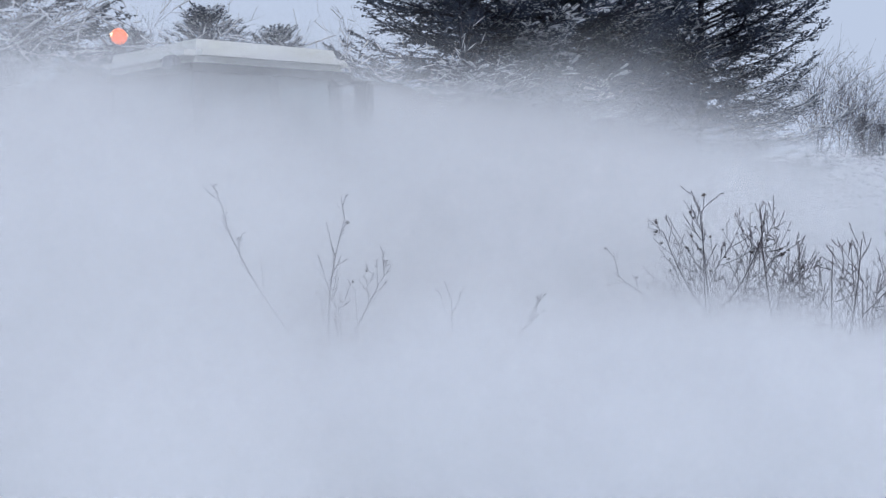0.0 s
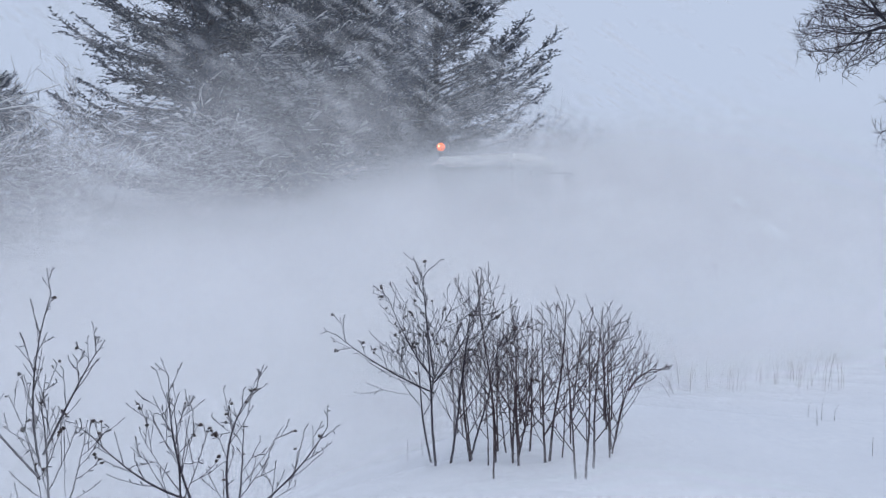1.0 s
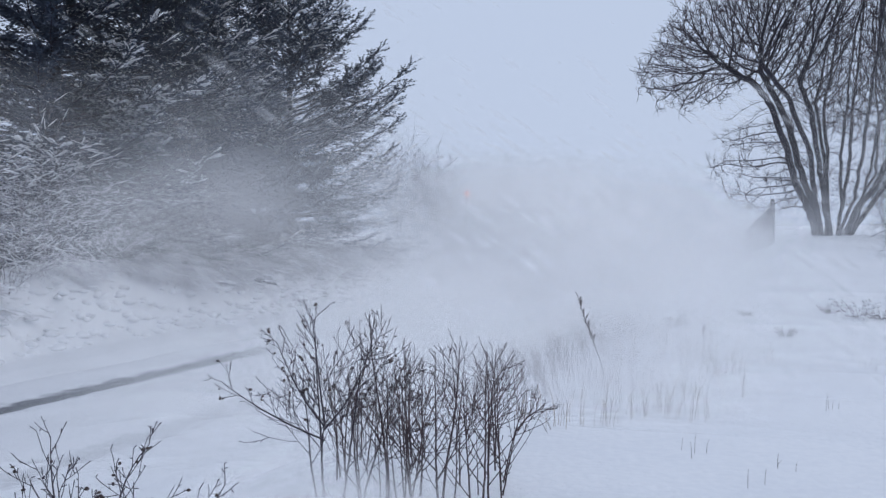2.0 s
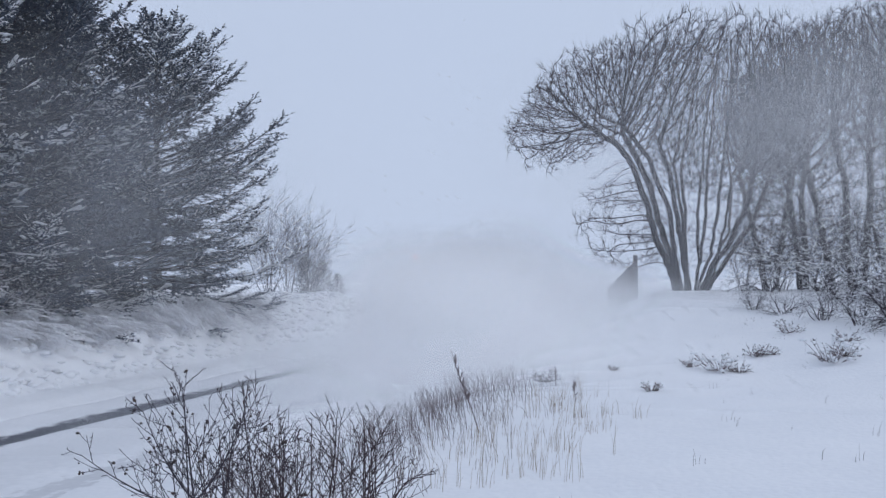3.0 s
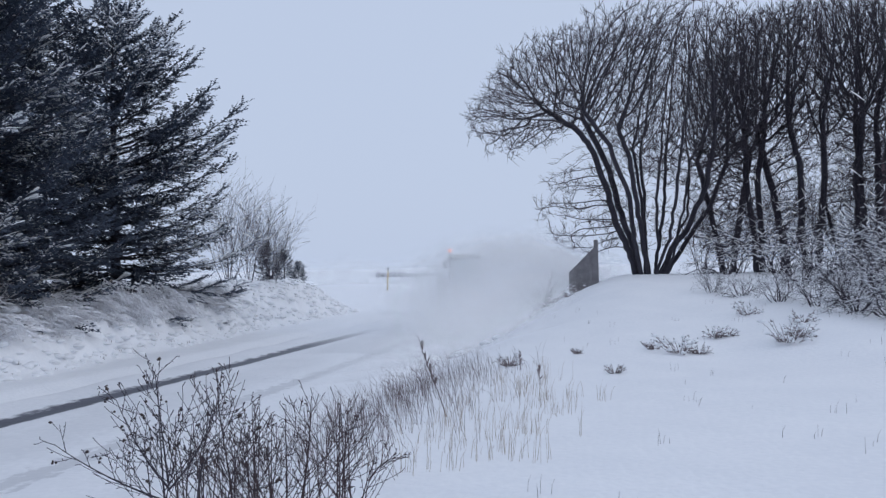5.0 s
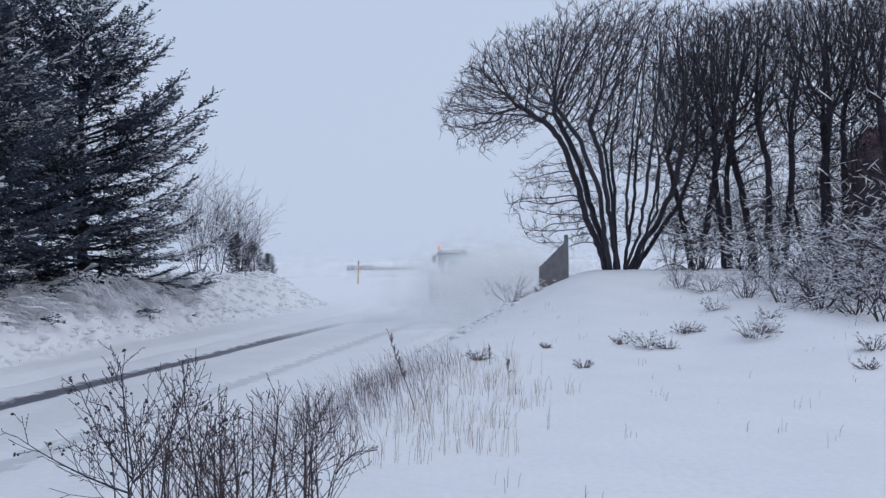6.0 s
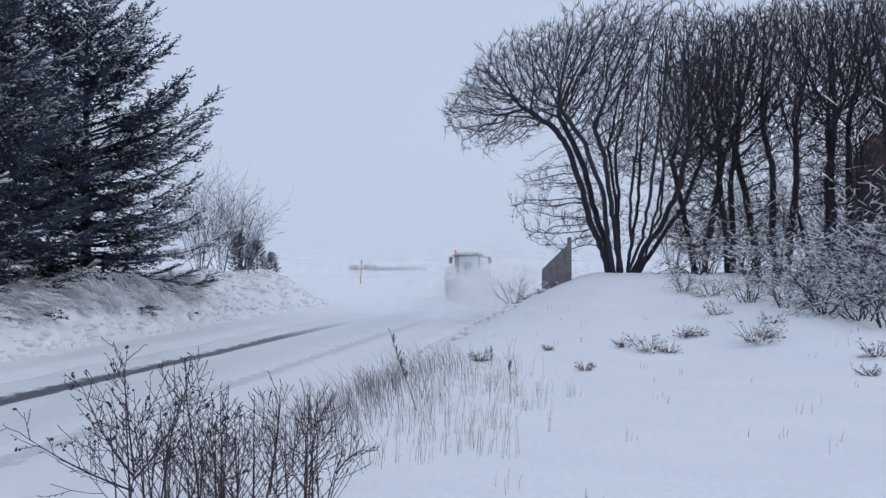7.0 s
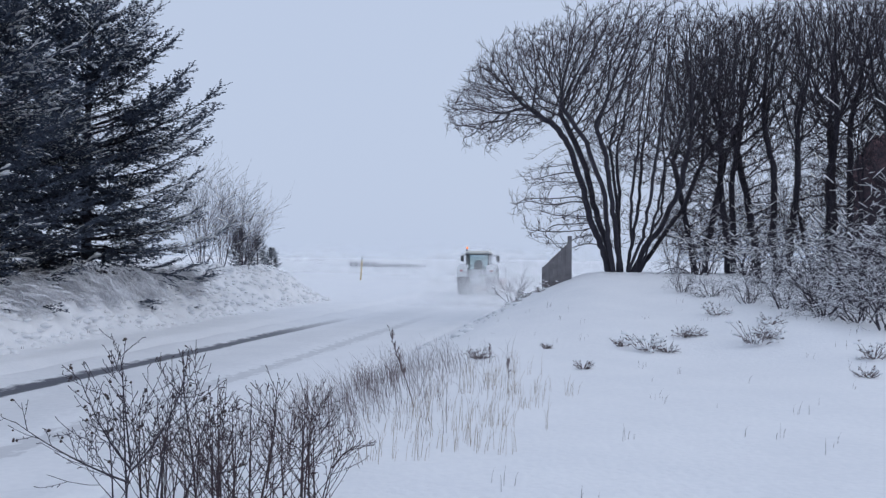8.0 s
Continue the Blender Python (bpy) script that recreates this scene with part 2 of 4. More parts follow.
def rough(x, y):
    """Soft unevenness of lying snow."""
    x, y = np.asarray(x, float), np.asarray(y, float)
    s = 0.5 * np.sin(x * 0.71 + 1.3 * np.sin(y * 0.43)) + 0.5 * np.sin(y * 0.83 + 1.1 * np.sin(x * 0.57 + 2.0))
    s += 0.35 * np.sin(x * 1.9 + 0.8 * np.sin(y * 1.3 + 1.0)) * np.sin(y * 1.7 + 0.4)
    return s


def clumps(x, y):
    x, y = np.asarray(x, float), np.asarray(y, float)
    return np.sin(x * 5.1 + 2.0 * np.sin(y * 2.3)) * np.sin(y * 4.7 + 2.0 * np.sin(x * 2.9)) + 0.6 * np.sin(x * 9.7 + 3 * np.sin(y * 6.1)) * np.sin(y * 8.9)


def side(x, y):
    """How far right of the road's middle."""
    return np.asarray(x, float) + 7.5 - 0.157 * np.asarray(y, float)


def height(x, y, under=True):
    x, y = np.asarray(x, float), np.asarray(y, float)
    s = side(x, y)
    far = 0.0125 * np.clip(y - 66, 0, 300) * step(-4.5, -9, s) + 0.0125 * np.clip(y - 80, 0, 300) * step(-9, 0, s)
    off = np.abs(s) - 3.2
    z = far + 0.10 * step(0.0, 0.5, off) + 0.025 * rough(x, y) * step(0.0, 1.0, off)
    # bank along the left
    foot = -4.5 - 0.05 * np.clip(y - 20, 0, 34)
    bank = step(0, 2.3, foot - s) * (1 - step(45, 54, y)) * (1.27 + 0.38 * step(29, 38, y) + 0.12 * rough(x * 0.6, y * 0.5))
    z = z + bank + (0.13 * clumps(x, y) + 0.07 * clumps(x * 1.9 + 3.0, y * 1.7)) * step(0.1, 0.9, foot - s) * (1 - step(44, 52, y))
    # verge and mound on the right
    z = z + (0.36 + 0.05 * rough(x * 0.5, y * 0.5)) * step(3.3, 5.2, s) * (1 - step(40, 60, y))
    z = z + 1.36 * step(3.5, 8.0, s) * step(15, 31, y) * (1 - step(40, 56, y))
    z = z + 0.28 * step(9, 12, s) * step(11, 19, y) * (1 - step(19, 27, y))
    if under:
        z = z - 0.16 * (1 - step(-0.35, -0.02, off))
    return z


def land(x, y):
    return float(height(x, y, False))


def grid_mesh(name, xs, ys, zf, material):
    X, Y = np.meshgrid(xs, ys)
    Z = zf(X, Y)
    nx, ny = len(xs), len(ys)
    i = np.arange(nx * ny).reshape(ny, nx)
    quads = np.stack([i[:-1, :-1], i[:-1, 1:], i[1:, 1:], i[1:, :-1]], -1).reshape(-1, 4)
    me = bpy.data.meshes.new(name)
    me.from_pydata(np.stack([X, Y, Z], -1).reshape(-1, 3).tolist(), [], quads.tolist())
    me.materials.append(material)
    me.polygons.foreach_set("use_smooth", [True] * len(me.polygons))
    me.update()
    return me


xs = np.concatenate([[-2500, -1200, -500, -220, -110, -65, -45, -34], np.arange(-27, -15, 0.6), np.arange(-15, 11, 0.16), np.arange(11, 26, 0.6), [30, 40, 60, 110, 220, 500, 1200, 2500]])
ys = np.concatenate([[-2500, -600, -150, -50, -20, -8], np.arange(-4, 54, 0.2), np.arange(54, 100, 1.0), [110, 125, 150, 180, 220, 300, 420, 700, 1300, 2800]])
ground = tagged(new("ground", grid_mesh("ground", xs, ys, height, SNOW)), "snow-covered verge, banks and open fields", "ground", kind="structure")

# the road in its own frame: X across, Y along
ROAD_TURN = math.degrees(math.atan(-0.157))


def road_height(x, y):
    z = 0.02 - 0.008 * np.abs(x) + 0.014 * rough(x * 2.0, y * 0.6)
    for at, deep, half in ((-1.74, 0.05, 0.34), (1.08, 0.03, 0.34)):
        z = z - deep * np.exp(-((x - at - 0.05 * np.sin(y * 0.5)) / half) ** 2)
    z = z + 0.05 * np.exp(-((np.abs(x) - 2.75) / 0.3) ** 2) * (0.7 + 0.5 * np.sin(y * 1.7))
    return z - 0.06 * step(2.9, 3.25, np.abs(x)) + 0.0125 * np.clip(y - 81, 0, 300)


road = tagged(new("road", grid_mesh("road", np.linspace(-3.25, 3.25, 66), np.concatenate([np.arange(-40, 0, 1.0), np.arange(0, 45, 0.25), np.arange(45, 120, 1.5)]), road_height, ROAD_SNOW)), "packed snow road with one dark slushy wheel line", "road", kind="structure")
road.matrix_basis = pose(-7.5, 0, 0, 0, 0, ROAD_TURN)


# ---- conifers ----
RAISED = Vector((0, 0, 0.012))


def spruce(height_m, reach, seed, bare=0.8, snow=1.0, density=1.0):
    """The meshes of one spruce: trunk, boughs, needle sprays and the snow that lies on them."""
    random.seed(seed)
    trunk, wood, leaf, cap = Build(), Build(), Build(), Build()
    lean = Vector((rnd(-0.02, 0.02), rnd(-0.02, 0.02), 1))
    trunk.tube([lean * (height_m * k / 8) for k in range(9)], [0.018 * height_m * (1 - k / 8.3) + 0.01 for k in range(9)], 8)
    small = height_m / 11.5

    def brush(p, d, size, white, dust):
        """One shoot: short needles all round, snow along its back."""
        steps = max(4, int(size * 12.5 / small ** 0.5))
        flat = d.cross(Vector((0, 0, 1)))
        flat = flat.normalized() if flat.length > 1e-3 else Vector((1, 0, 0))
        lift = flat.cross(d)
        b = d * (0.55 * size / steps)
        for s in range(steps):
            w = s / steps
            c = p + d * (size * w) + Vector((0, 0, 0.12 * size * w * w))
            for e in (1, -1):
                nl = rnd(0.07, 0.14) * (1.05 - 0.5 * w) * (0.3 + 0.7 * small)
                up = rnd(-0.6, 0.5)
                nd = d * rnd(0.2, 0.7) + flat * e * rnd(0.4, 1.0) + lift * up
                if up > 0 and rnd(0, 1) < dust:
                    cap.tri(c - b + RAISED, c + b + RAISED, c + nd * nl + RAISED)
                else:
                    leaf.tri(c - b, c + b, c + nd * nl)
        if white:
            q = p + d * (size * rnd(0.7, 1.0)) + Vector((0, 0, 0.1 * size))
            w = rnd(0.012, 0.034) * (0.4 + 0.6 * small)
            up = Vector((0, 0, 0.03))
            m = p.lerp(q, 0.5) + up * 1.3 + jitter(0.02)
            cap.tube([p.lerp(q, 0.12) + up * 0.6, m, p.lerp(q, 0.85) + up * 1.2, q + up * 0.6], [w * 0.4, w * 1.15, w, w * 0.3], 3)

    z, turn = bare, rnd(0, 6)
    while z < height_m - 0.12 * small:
        q = (z - bare) / (height_m - bare)
        width = (reach * (1 - q ** 2.9) * (0.86 + 0.14 * min(1.0, q * 5)) + 0.15 * small) * rnd(0.8, 1.1)
        count = max(4, int(round((6.2 - 1.8 * q) * density)))
        for k in range(count):
            turn += 2 * math.pi / count + rnd(-0.35, 0.35)
            out = Vector((math.cos(turn), math.sin(turn), 0))
            long = width * rnd(0.74, 1.06)
            rise = -0.22 + 0.86 * q + rnd(-0.10, 0.12)
            n = 7
            side_bend = out.cross(Vector((0, 0, 1))) * rnd(-0.12, 0.12) * long
            start = lean * (z + rnd(-0.2, 0.2) * small)
            pts = [start + out * long * u + side_bend * u * u + Vector((0, 0, long * (rise * u + 0.22 * u * u * u))) + jitter(0.015 * long) for u in [i / n for i in range(n + 1)]]
            wood.tube(pts, [0.03 * (1 - i / n) * (long / 2.5) + 0.006 for i in range(n + 1)], 3)
            cover = snow * (0.05 + 1.9 * noise.noise(pts[5] * 0.42 / small + Vector((seed * 3.7, 0, 0)))) * max(0.5, 1.15 - 0.75 * q)
            twigs = max(7, int(long / small * 8.5 * density))
            for t in range(twigs):
                u = min(0.999, 0.12 + 0.88 * (t + rnd(0, 0.8)) / twigs)
                i = min(int(u * n), n - 1)
                p = pts[i].lerp(pts[i + 1], u * n - i)
                along = (pts[i + 1] - pts[i]).normalized()
                acr = along.cross(Vector((0, 0, 1))).normalized() * (1 if t % 2 else -1)
                d = (along * rnd(0.6, 1.0) + acr * rnd(0.45, 0.95) + Vector((0, 0, rnd(-0.46, 0.16)))).normalized()
                size = min(1.0 * small + 0.15, (0.26 + 0.30 * long * (1 - u) ** 0.7)) * rnd(0.7, 1.2)
                dust = max(0.0, min(0.85, 0.02 + 1.2 * cover)) * (0.35 + 0.65 * u)
                white = u > 0.3 and rnd(0, 1) < 0.45 * cover
                brush(p, d, size, white, dust)
                if size > 0.45 * small + 0.1:
                    for e in (1, -1):
                        f = rnd(0.3, 0.75)
                        d2 = (d + d.cross(Vector((0, 0, 1))) * e * rnd(0.5, 0.9) + Vector((0, 0, rnd(-0.25, 0.1)))).normalized()
                        brush(p + d * size * f, d2, size * rnd(0.35, 0.55), white and rnd(0, 1) < 0.7, dust)
            for _ in range(2):
                brush(pts[n - 1], (pts[n] - pts[n - 1]).normalized() + jitter(0.2), 0.34 * small + 0.12, rnd(0, 1) < 0.6 * cover, max(0.0, cover))
        z += rnd(0.30, 0.46) * (0.62 + 0.5 * (1 - q)) * small ** 0.7 / max(0.6, density)
    return trunk.mesh("trunk", BARK, True), wood.mesh("boughwork", BARK), leaf.mesh("needle_crown", NEEDLES), cap.mesh("lying_snow", SNOW_CAP, True)


def plant_spruce(meshes, x, y, z, turn, scale, label, group):
    ob = thing("spruce_tree", pose(x, y, z, 0, 0, turn) @ Matrix.Scale(scale, 4), label, "tree", group)
    for name, me in zip(("trunk", "boughwork", "needle_crown", "lying_snow"), meshes):
        tagged(part(name, me, None, ob), kind="" if name == "trunk" else "stuff")
    return ob


SPRUCE_A, SPRUCE_B = spruce(10.9, 4.7, 11, 0.25, 1.1), spruce(12.0, 4.3, 12, 0.25, 1.2)
YOUNG = spruce(3.2, 1.05, 13, 0.15, 2.6, 0.75)
for me, x, y, z, turn, k in (
    (SPRUCE_A, -11.8, 31.3, 0.45, 0, 1.0),
    (SPRUCE_B, -13.4, 27.4, 0.5, 40, 1.0),
    (SPRUCE_A, -13.2, 23.4, 0.5, 130, 1.0),
    (SPRUCE_B, -13.2, 19.8, 0.9, 210, 0.95),
    (SPRUCE_A, -15.8, 7.2, 1.1, 70, 0.88),
):
    plant_spruce(me, x, y, z, turn, k, "tall dark green spruce with snow on its boughs, on the bank", "spruces on the bank")
for x, y, turn, k in ((-9.2, 47.0, 0, 0.55), (-8.6, 47.6, 80, 0.45), (-9.9, 46.2, 30, 0.6), (-13.2, 13.1, 50, 1.0), (-14.2, 12.2, 120, 1.15), (-14.6, 10.6, 190, 1.0), (-13.8, 9.2, 260, 0.8)):
    plant_spruce(YOUNG, x, y, land(x, y) - 0.1, turn, k, "young spruce dusted with snow, among the shrubs on the bank", "young spruces")


# ---- bare trees and shrubs ----
def grow(kinds, p, d, long, r, level, plan, inside, fine=0.002):
    """A branch and all that springs from it. plan: for each level, (children, length of a child, spread, lift, crookedness)."""
    last = level + 1 >= len(plan)
    n = (1 if level > 2 else 2) if last else (5 if level < 1 else 4 if level < 2 else 2)
    pts, rad = [p.copy()], [r]
    d = d.normalized()
    count, child, spread, lift, crook = plan[level]
    for i in range(n):
        d = (d + jitter(crook) + Vector((0, 0, lift))).normalized()
        p = p + d * (long / n)
        if not inside(p):
            if i == 0:
                return
            break
        pts.append(p.copy())
        rad.append(max(fine * 0.6, r * (1 - 0.72 * (i + 1) / n)))
    kinds[min(level, len(kinds) - 1)].tube(pts, rad, 4 if level < 1 else 3)
    if last:
        return
    m = len(pts) - 1
    for c in range(count):
        u = (0.22 + 0.78 * (c + rnd(0.1, 0.9)) / count) * m
        i = min(int(u), m - 1)
        q = pts[i].lerp(pts[i + 1], u - i)
        along = (pts[i + 1] - pts[i]).normalized()
        away = along.cross(jitter(1)).normalized()
        grow(kinds, q, along + away * spread * rnd(0.6, 1.25), long * child * rnd(0.7, 1.25), max(fine, 0.32 * r, rad[i] * 0.55), level + 1, plan, inside, fine)


def reach_out(paths, crown, spacing, stride, tropism, seed, forks=3, rounds=170):
    """Grows branches from the given stems towards points spread through a crown, each point drawing the nearest branch end.
    Gives places, parents and headings of all nodes, parents first."""
    rng = np.random.default_rng(seed)
    pos, parent, head = [], [], []
    for path in paths:
        for i, p in enumerate(path):
            parent.append(-1 if i == 0 else len(pos) - 1)
            d = np.array(path[min(i + 1, len(path) - 1)]) - np.array(path[max(i - 1, 0)])
            head.append(d / (np.linalg.norm(d) + 1e-9))
            pos.append(np.array(p, float))
    P, H = np.array(pos), np.array(head)
    kids = np.zeros(len(P), int)
    for q in parent:
        if q >= 0:
            kids[q] += 1
    goal = np.array(crown, float)
    near, who = np.full(len(goal), 1e9), np.zeros(len(goal), int)

    def meet(first):
        for lo in range(first, len(P), 400):
            d = np.linalg.norm(goal[:, None, :] - P[None, lo:lo + 400, :], axis=2)
            j = d.argmin(1)
            best = d[np.arange(len(goal)), j]
            closer = best < near
            near[closer], who[closer] = best[closer], j[closer] + lo

    meet(0)
    for _ in range(rounds):
        keep = near > spacing
        goal, near, who = goal[keep], near[keep], who[keep]
        if not len(goal):
            break
        pull = np.zeros_like(P)
        v = goal - P[who]
        np.add.at(pull, who, v / np.linalg.norm(v, axis=1, keepdims=True))
        grow_at = np.unique(who)
        grow_at = grow_at[kids[grow_at] < forks]
        if not len(grow_at):
            break
        d = pull[grow_at]
        d = d / (np.linalg.norm(d, axis=1, keepdims=True) + 1e-9) + 0.55 * H[grow_at] + np.array(tropism) + rng.normal(0, 0.13, d.shape)
        d = d / np.linalg.norm(d, axis=1, keepdims=True)
        first = len(P)
        P, H = np.vstack([P, P[grow_at] + d * stride]), np.vstack([H, d])
        parent += grow_at.tolist()
        kids[grow_at] += 1
        kids = np.concatenate([kids, np.zeros(len(grow_at), int)])
        meet(first)
    return P, np.array(parent), H


def wooden(P, parent, H, tip_r, power, stout=0.0, twig=(0.3, 0.006, 2), lift=0.5, thick=0.03):
    """Stem, branch and twig meshes of what reach_out grew: each branch as thick as what it carries."""
    n = len(P)
    load = np.zeros(n)
    kids = [[] for _ in range(n)]
    for i in range(n - 1, -1, -1):
        if not kids[i]:
            load[i] = 1.0
        if parent[i] >= 0:
            load[parent[i]] += load[i]
            kids[parent[i]].append(i)
    r = tip_r * load ** (1 / power) + stout * np.clip(load / load.max(), 0, 1) ** 0.5
    stems, branches, twigs = [], Build(), Build()
    vec = [Vector(p) for p in P]
    todo = [i for i in range(n) if parent[i] < 0]
    while todo:
        i = todo.pop()
        chain = [i]
        while kids[chain[-1]]:
            nxt = max(kids[chain[-1]], key=lambda k: load[k])
            todo += [k for k in kids[chain[-1]] if k != nxt]
            chain.append(nxt)
        pts, rad = [vec[k] for k in chain], [float(r[k]) for k in chain]
        if parent[i] >= 0:
            pts, rad = [vec[parent[i]]] + pts, [rad[0]] + rad
        if len(pts) < 2:
            continue
        if parent[i] < 0 and rad[0] > thick:
            b = Build()
            b.tube(pts, rad, 7)
            stems.append(b.mesh("stem", BARK, True))
        else:
            (branches if rad[0] > thick * 0.45 else twigs).tube(pts, rad, 5 if rad[0] > thick else 4 if rad[0] > thick * 0.45 else 3)
    long, fine, many = twig
    for i in range(n):
        last = not kids[i]
        if parent[i] < 0 or load[i] > 6 or not (last or rnd(0, 1) < 0.62):
            continue
        for _ in range(many if last else 1):
            d = (Vector(H[i]) * 0.9 + jitter(0.75) + Vector((0, 0, lift))).normalized()
            s = long * rnd(0.5, 1.25)
            m = vec[i] + d * s * 0.5
            e = m + (d + jitter(0.35)).normalized() * s * 0.5
            twigs.tube([vec[i], m, e], [fine, fine * 0.85, fine * 0.5], 3)
    return stems, branches.mesh("branchwork", BARK), twigs.mesh("twiggery", TWIG)


def bent(points, strides=5, wobble=0.035):
    """A stem through the given bends, slightly crooked."""
    out = []
    pts = [Vector(p) for p in points]
    for i in range(len(pts) - 1):
        for k in range(strides):
            out.append(pts[i].lerp(pts[i + 1], k / strides) + (jitter(wobble) if i + k else Vector()))
    return out + [pts[-1]]


def scatter(count, inside, lo, hi):
    out = []
    while len(out) < count:
        p = Vector([rnd(a, b) for a, b in zip(lo, hi)])
        if inside(p):
            out.append(p)
    return out


def plant_bare(meshes, m, label, group, name="bare_tree", category="tree"):
    ob = thing(name, m, label, category, group)
    for s in meshes[0]:
        part("stem", s, None, ob)
    tagged(part("branchwork", meshes[1], None, ob), kind="stuff")
    tagged(part("twiggery", meshes[2], None, ob), kind="stuff")
    for extra in meshes[3:]:
        tagged(part(extra.name.split(".")[0], extra, None, ob), kind="stuff")
    return ob


def swept_crown(p):
    """The wind-cut crown: a slanting top, drawn out to the left above a clear underside."""
    x, z = p.x, p.z
    top = float(np.interp(x, [-6.0, -4.9, -2.7, -0.7, 2.2, 4.4], [6.0, 7.7, 8.6, 9.2, 9.5, 9.0])) + 0.25 * math.sin(3.1 * x + 2 * p.y)
    low = float(np.interp(x, [-6.0, -4.6, -3.2, -2.0, 0.0, 2.0, 4.4], [5.2, 4.6, 5.1, 5.5, 3.6, 3.4, 4.4])) + 0.3 * math.sin(2.3 * x + 3 * p.y)
    return low < z < top and abs(p.y) < 2.9 * (1 - 0.02 * (x + 1) ** 2) and rnd(0, 1) < 0.45 + 0.55 * (z - low) / (top - low)


def low_spray(p):
    """Thin growth low on the lee side."""
    return (p.x + 1.9) ** 2 / 3.8 + (p.z - 2.6) ** 2 / 3.6 + p.y ** 2 / 2.5 < 1 and p.z > 0.6


def main_tree():
    random.seed(21)
    stems = [bent(q) for q in (
        ((-0.30, -0.2, 0), (-0.55, -0.2, 0.9), (-0.95, -0.3, 1.75), (-1.26, -0.3, 2.95), (-1.72, -0.2, 4.5), (-2.25, -0.1, 5.3), (-3.3, 0.0, 6.0)),
        ((-0.10, 0.3, 0), (-0.35, 0.4, 1.2), (-0.75, 0.7, 2.6), (-1.1, 0.9, 4.2), (-1.9, 1.2, 5.9)),
        ((0.05, -0.4, 0), (-0.10, -0.5, 1.1), (-0.35, -0.9, 2.5), (-0.6, -1.1, 4.1), (-1.0, -1.3, 5.2)),
        ((0.20, 0.1, 0), (0.10, 0.1, 1.0), (0.0, 0.2, 2.6), (-0.25, 0.3, 4.6)),
        ((0.35, -0.2, 0), (0.45, -0.3, 1.2), (0.42, -0.4, 2.7), (0.62, -0.5, 4.3)),
        ((0.45, 0.3, 0), (0.62, 0.5, 1.1), (0.95, 0.9, 2.5), (1.1, 1.2, 4.2)),
        ((0.62, 0.0, 0), (0.95, 0.0, 0.9), (1.65, -0.2, 1.9), (2.2, -0.3, 3.2), (2.45, -0.4, 4.4)),
        ((0.70, -0.3, 0), (1.05, -0.6, 1.2), (1.3, -0.9, 2.6), (1.45, -1.2, 4.0)),
        ((-0.20, -0.5, 0), (-0.45, -0.7, 1.3), (-0.62, -0.9, 2.8), (-1.3, -1.2, 4.6), (-2.2, -1.4, 5.8)),
        ((0.12, 0.5, 0), (0.2, 0.9, 1.3), (0.35, 1.4, 2.8), (0.3, 1.8, 4.4)),
        ((0.30, -0.5, 0), (0.72, -1.0, 1.3), (0.85, -1.5, 2.7), (1.0, -1.9, 4.2)),
        ((0.60, 0.5, 0), (1.15, 1.0, 1.0), (1.9, 1.4, 2.2), (2.1, 1.7, 3.9)),
        ((0.75, 0.3, 0), (1.5, 0.5, 1.1), (2.6, 0.8, 2.5), (3.3, 0.9, 4.2)),
    )]
    crown = scatter(7600, swept_crown, (-6.2, -2.9, 3.0), (4.4, 2.9, 9.8)) + scatter(330, low_spray, (-4, -1.6, 0.6), (0, 1.6, 4.6)) + scatter(330, lambda p: True, (-1.2, -1.6, 0.9), (3.2, 1.6, 4.2))
    return wooden(*reach_out(stems, crown, 0.17, 0.105, (-0.06, 0, 0.24), 21), 0.0056, 2.7, 0.06, (0.36, 0.0064, 4), 0.6)


plant_bare(main_tree(), pose(6.25, 34.0, land(6.25, 34) - 0.1), "many-stemmed bare tree with a wind-swept crown, on the snowy mound", "bare trees")


def tall_tree(seed, stems, wide, low, tall, count):
    """A slimmer tree of the row: one or two stems that fork half way up."""
    random.seed(seed)

    def inside(p):
        u = (p.z - low) / (tall - low)
        w = wide * (0.45 + 1.1 * u - 0.7 * u * u * u)
        return p.x * p.x + p.y * p.y < w * w and p.z < tall - 0.25 * (p.x * p.x + p.y * p.y) / wide

    crown = scatter(count, inside, (-wide * 1.2, -wide * 1.2, low), (wide * 1.2, wide * 1.2, tall))
    crown += scatter(130, lambda p: True, (-1.5, -1.5, 0.9), (1.5, 1.5, low))
    return wooden(*reach_out([bent(s) for s in stems], crown, 0.2, 0.125, (0, 0, 0.22), seed), 0.0058, 2.5, 0.06, (0.38, 0.0066, 3), 0.55)


TALL_A = tall_tree(31, [((0, 0, 0), (-0.12, 0, 1.6), (-0.35, 0.1, 3.4), (-0.3, 0.1, 5.2)), ((0.35, 0.1, 0), (0.5, 0.2, 1.7), (0.45, 0.3, 3.6), (0.8, 0.2, 5.4))], 2.0, 3.4, 9.9, 2300)
TALL_B = tall_tree(32, [((0, 0, 0), (-0.2, 0, 1.5), (-0.45, 0.1, 3.0), (-0.95, 0.1, 5.0))], 1.8, 3.0, 9.6, 1900)
TALL_C = tall_tree(33, [((0, 0, 0), (0.12, 0, 1.6), (0.1, 0.1, 3.2), (0.35, 0.0, 5.6)), ((-0.3, 0.2, 0), (-0.7, 0.2, 1.2), (-1.0, 0.1, 2.6), (-1.1, 0.0, 4.4)), ((0.3, -0.2, 0), (0.9, -0.3, 1.4), (1.2, -0.2, 3.0), (1.3, 0, 4.6))], 2.3, 3.2, 10.2, 2700)
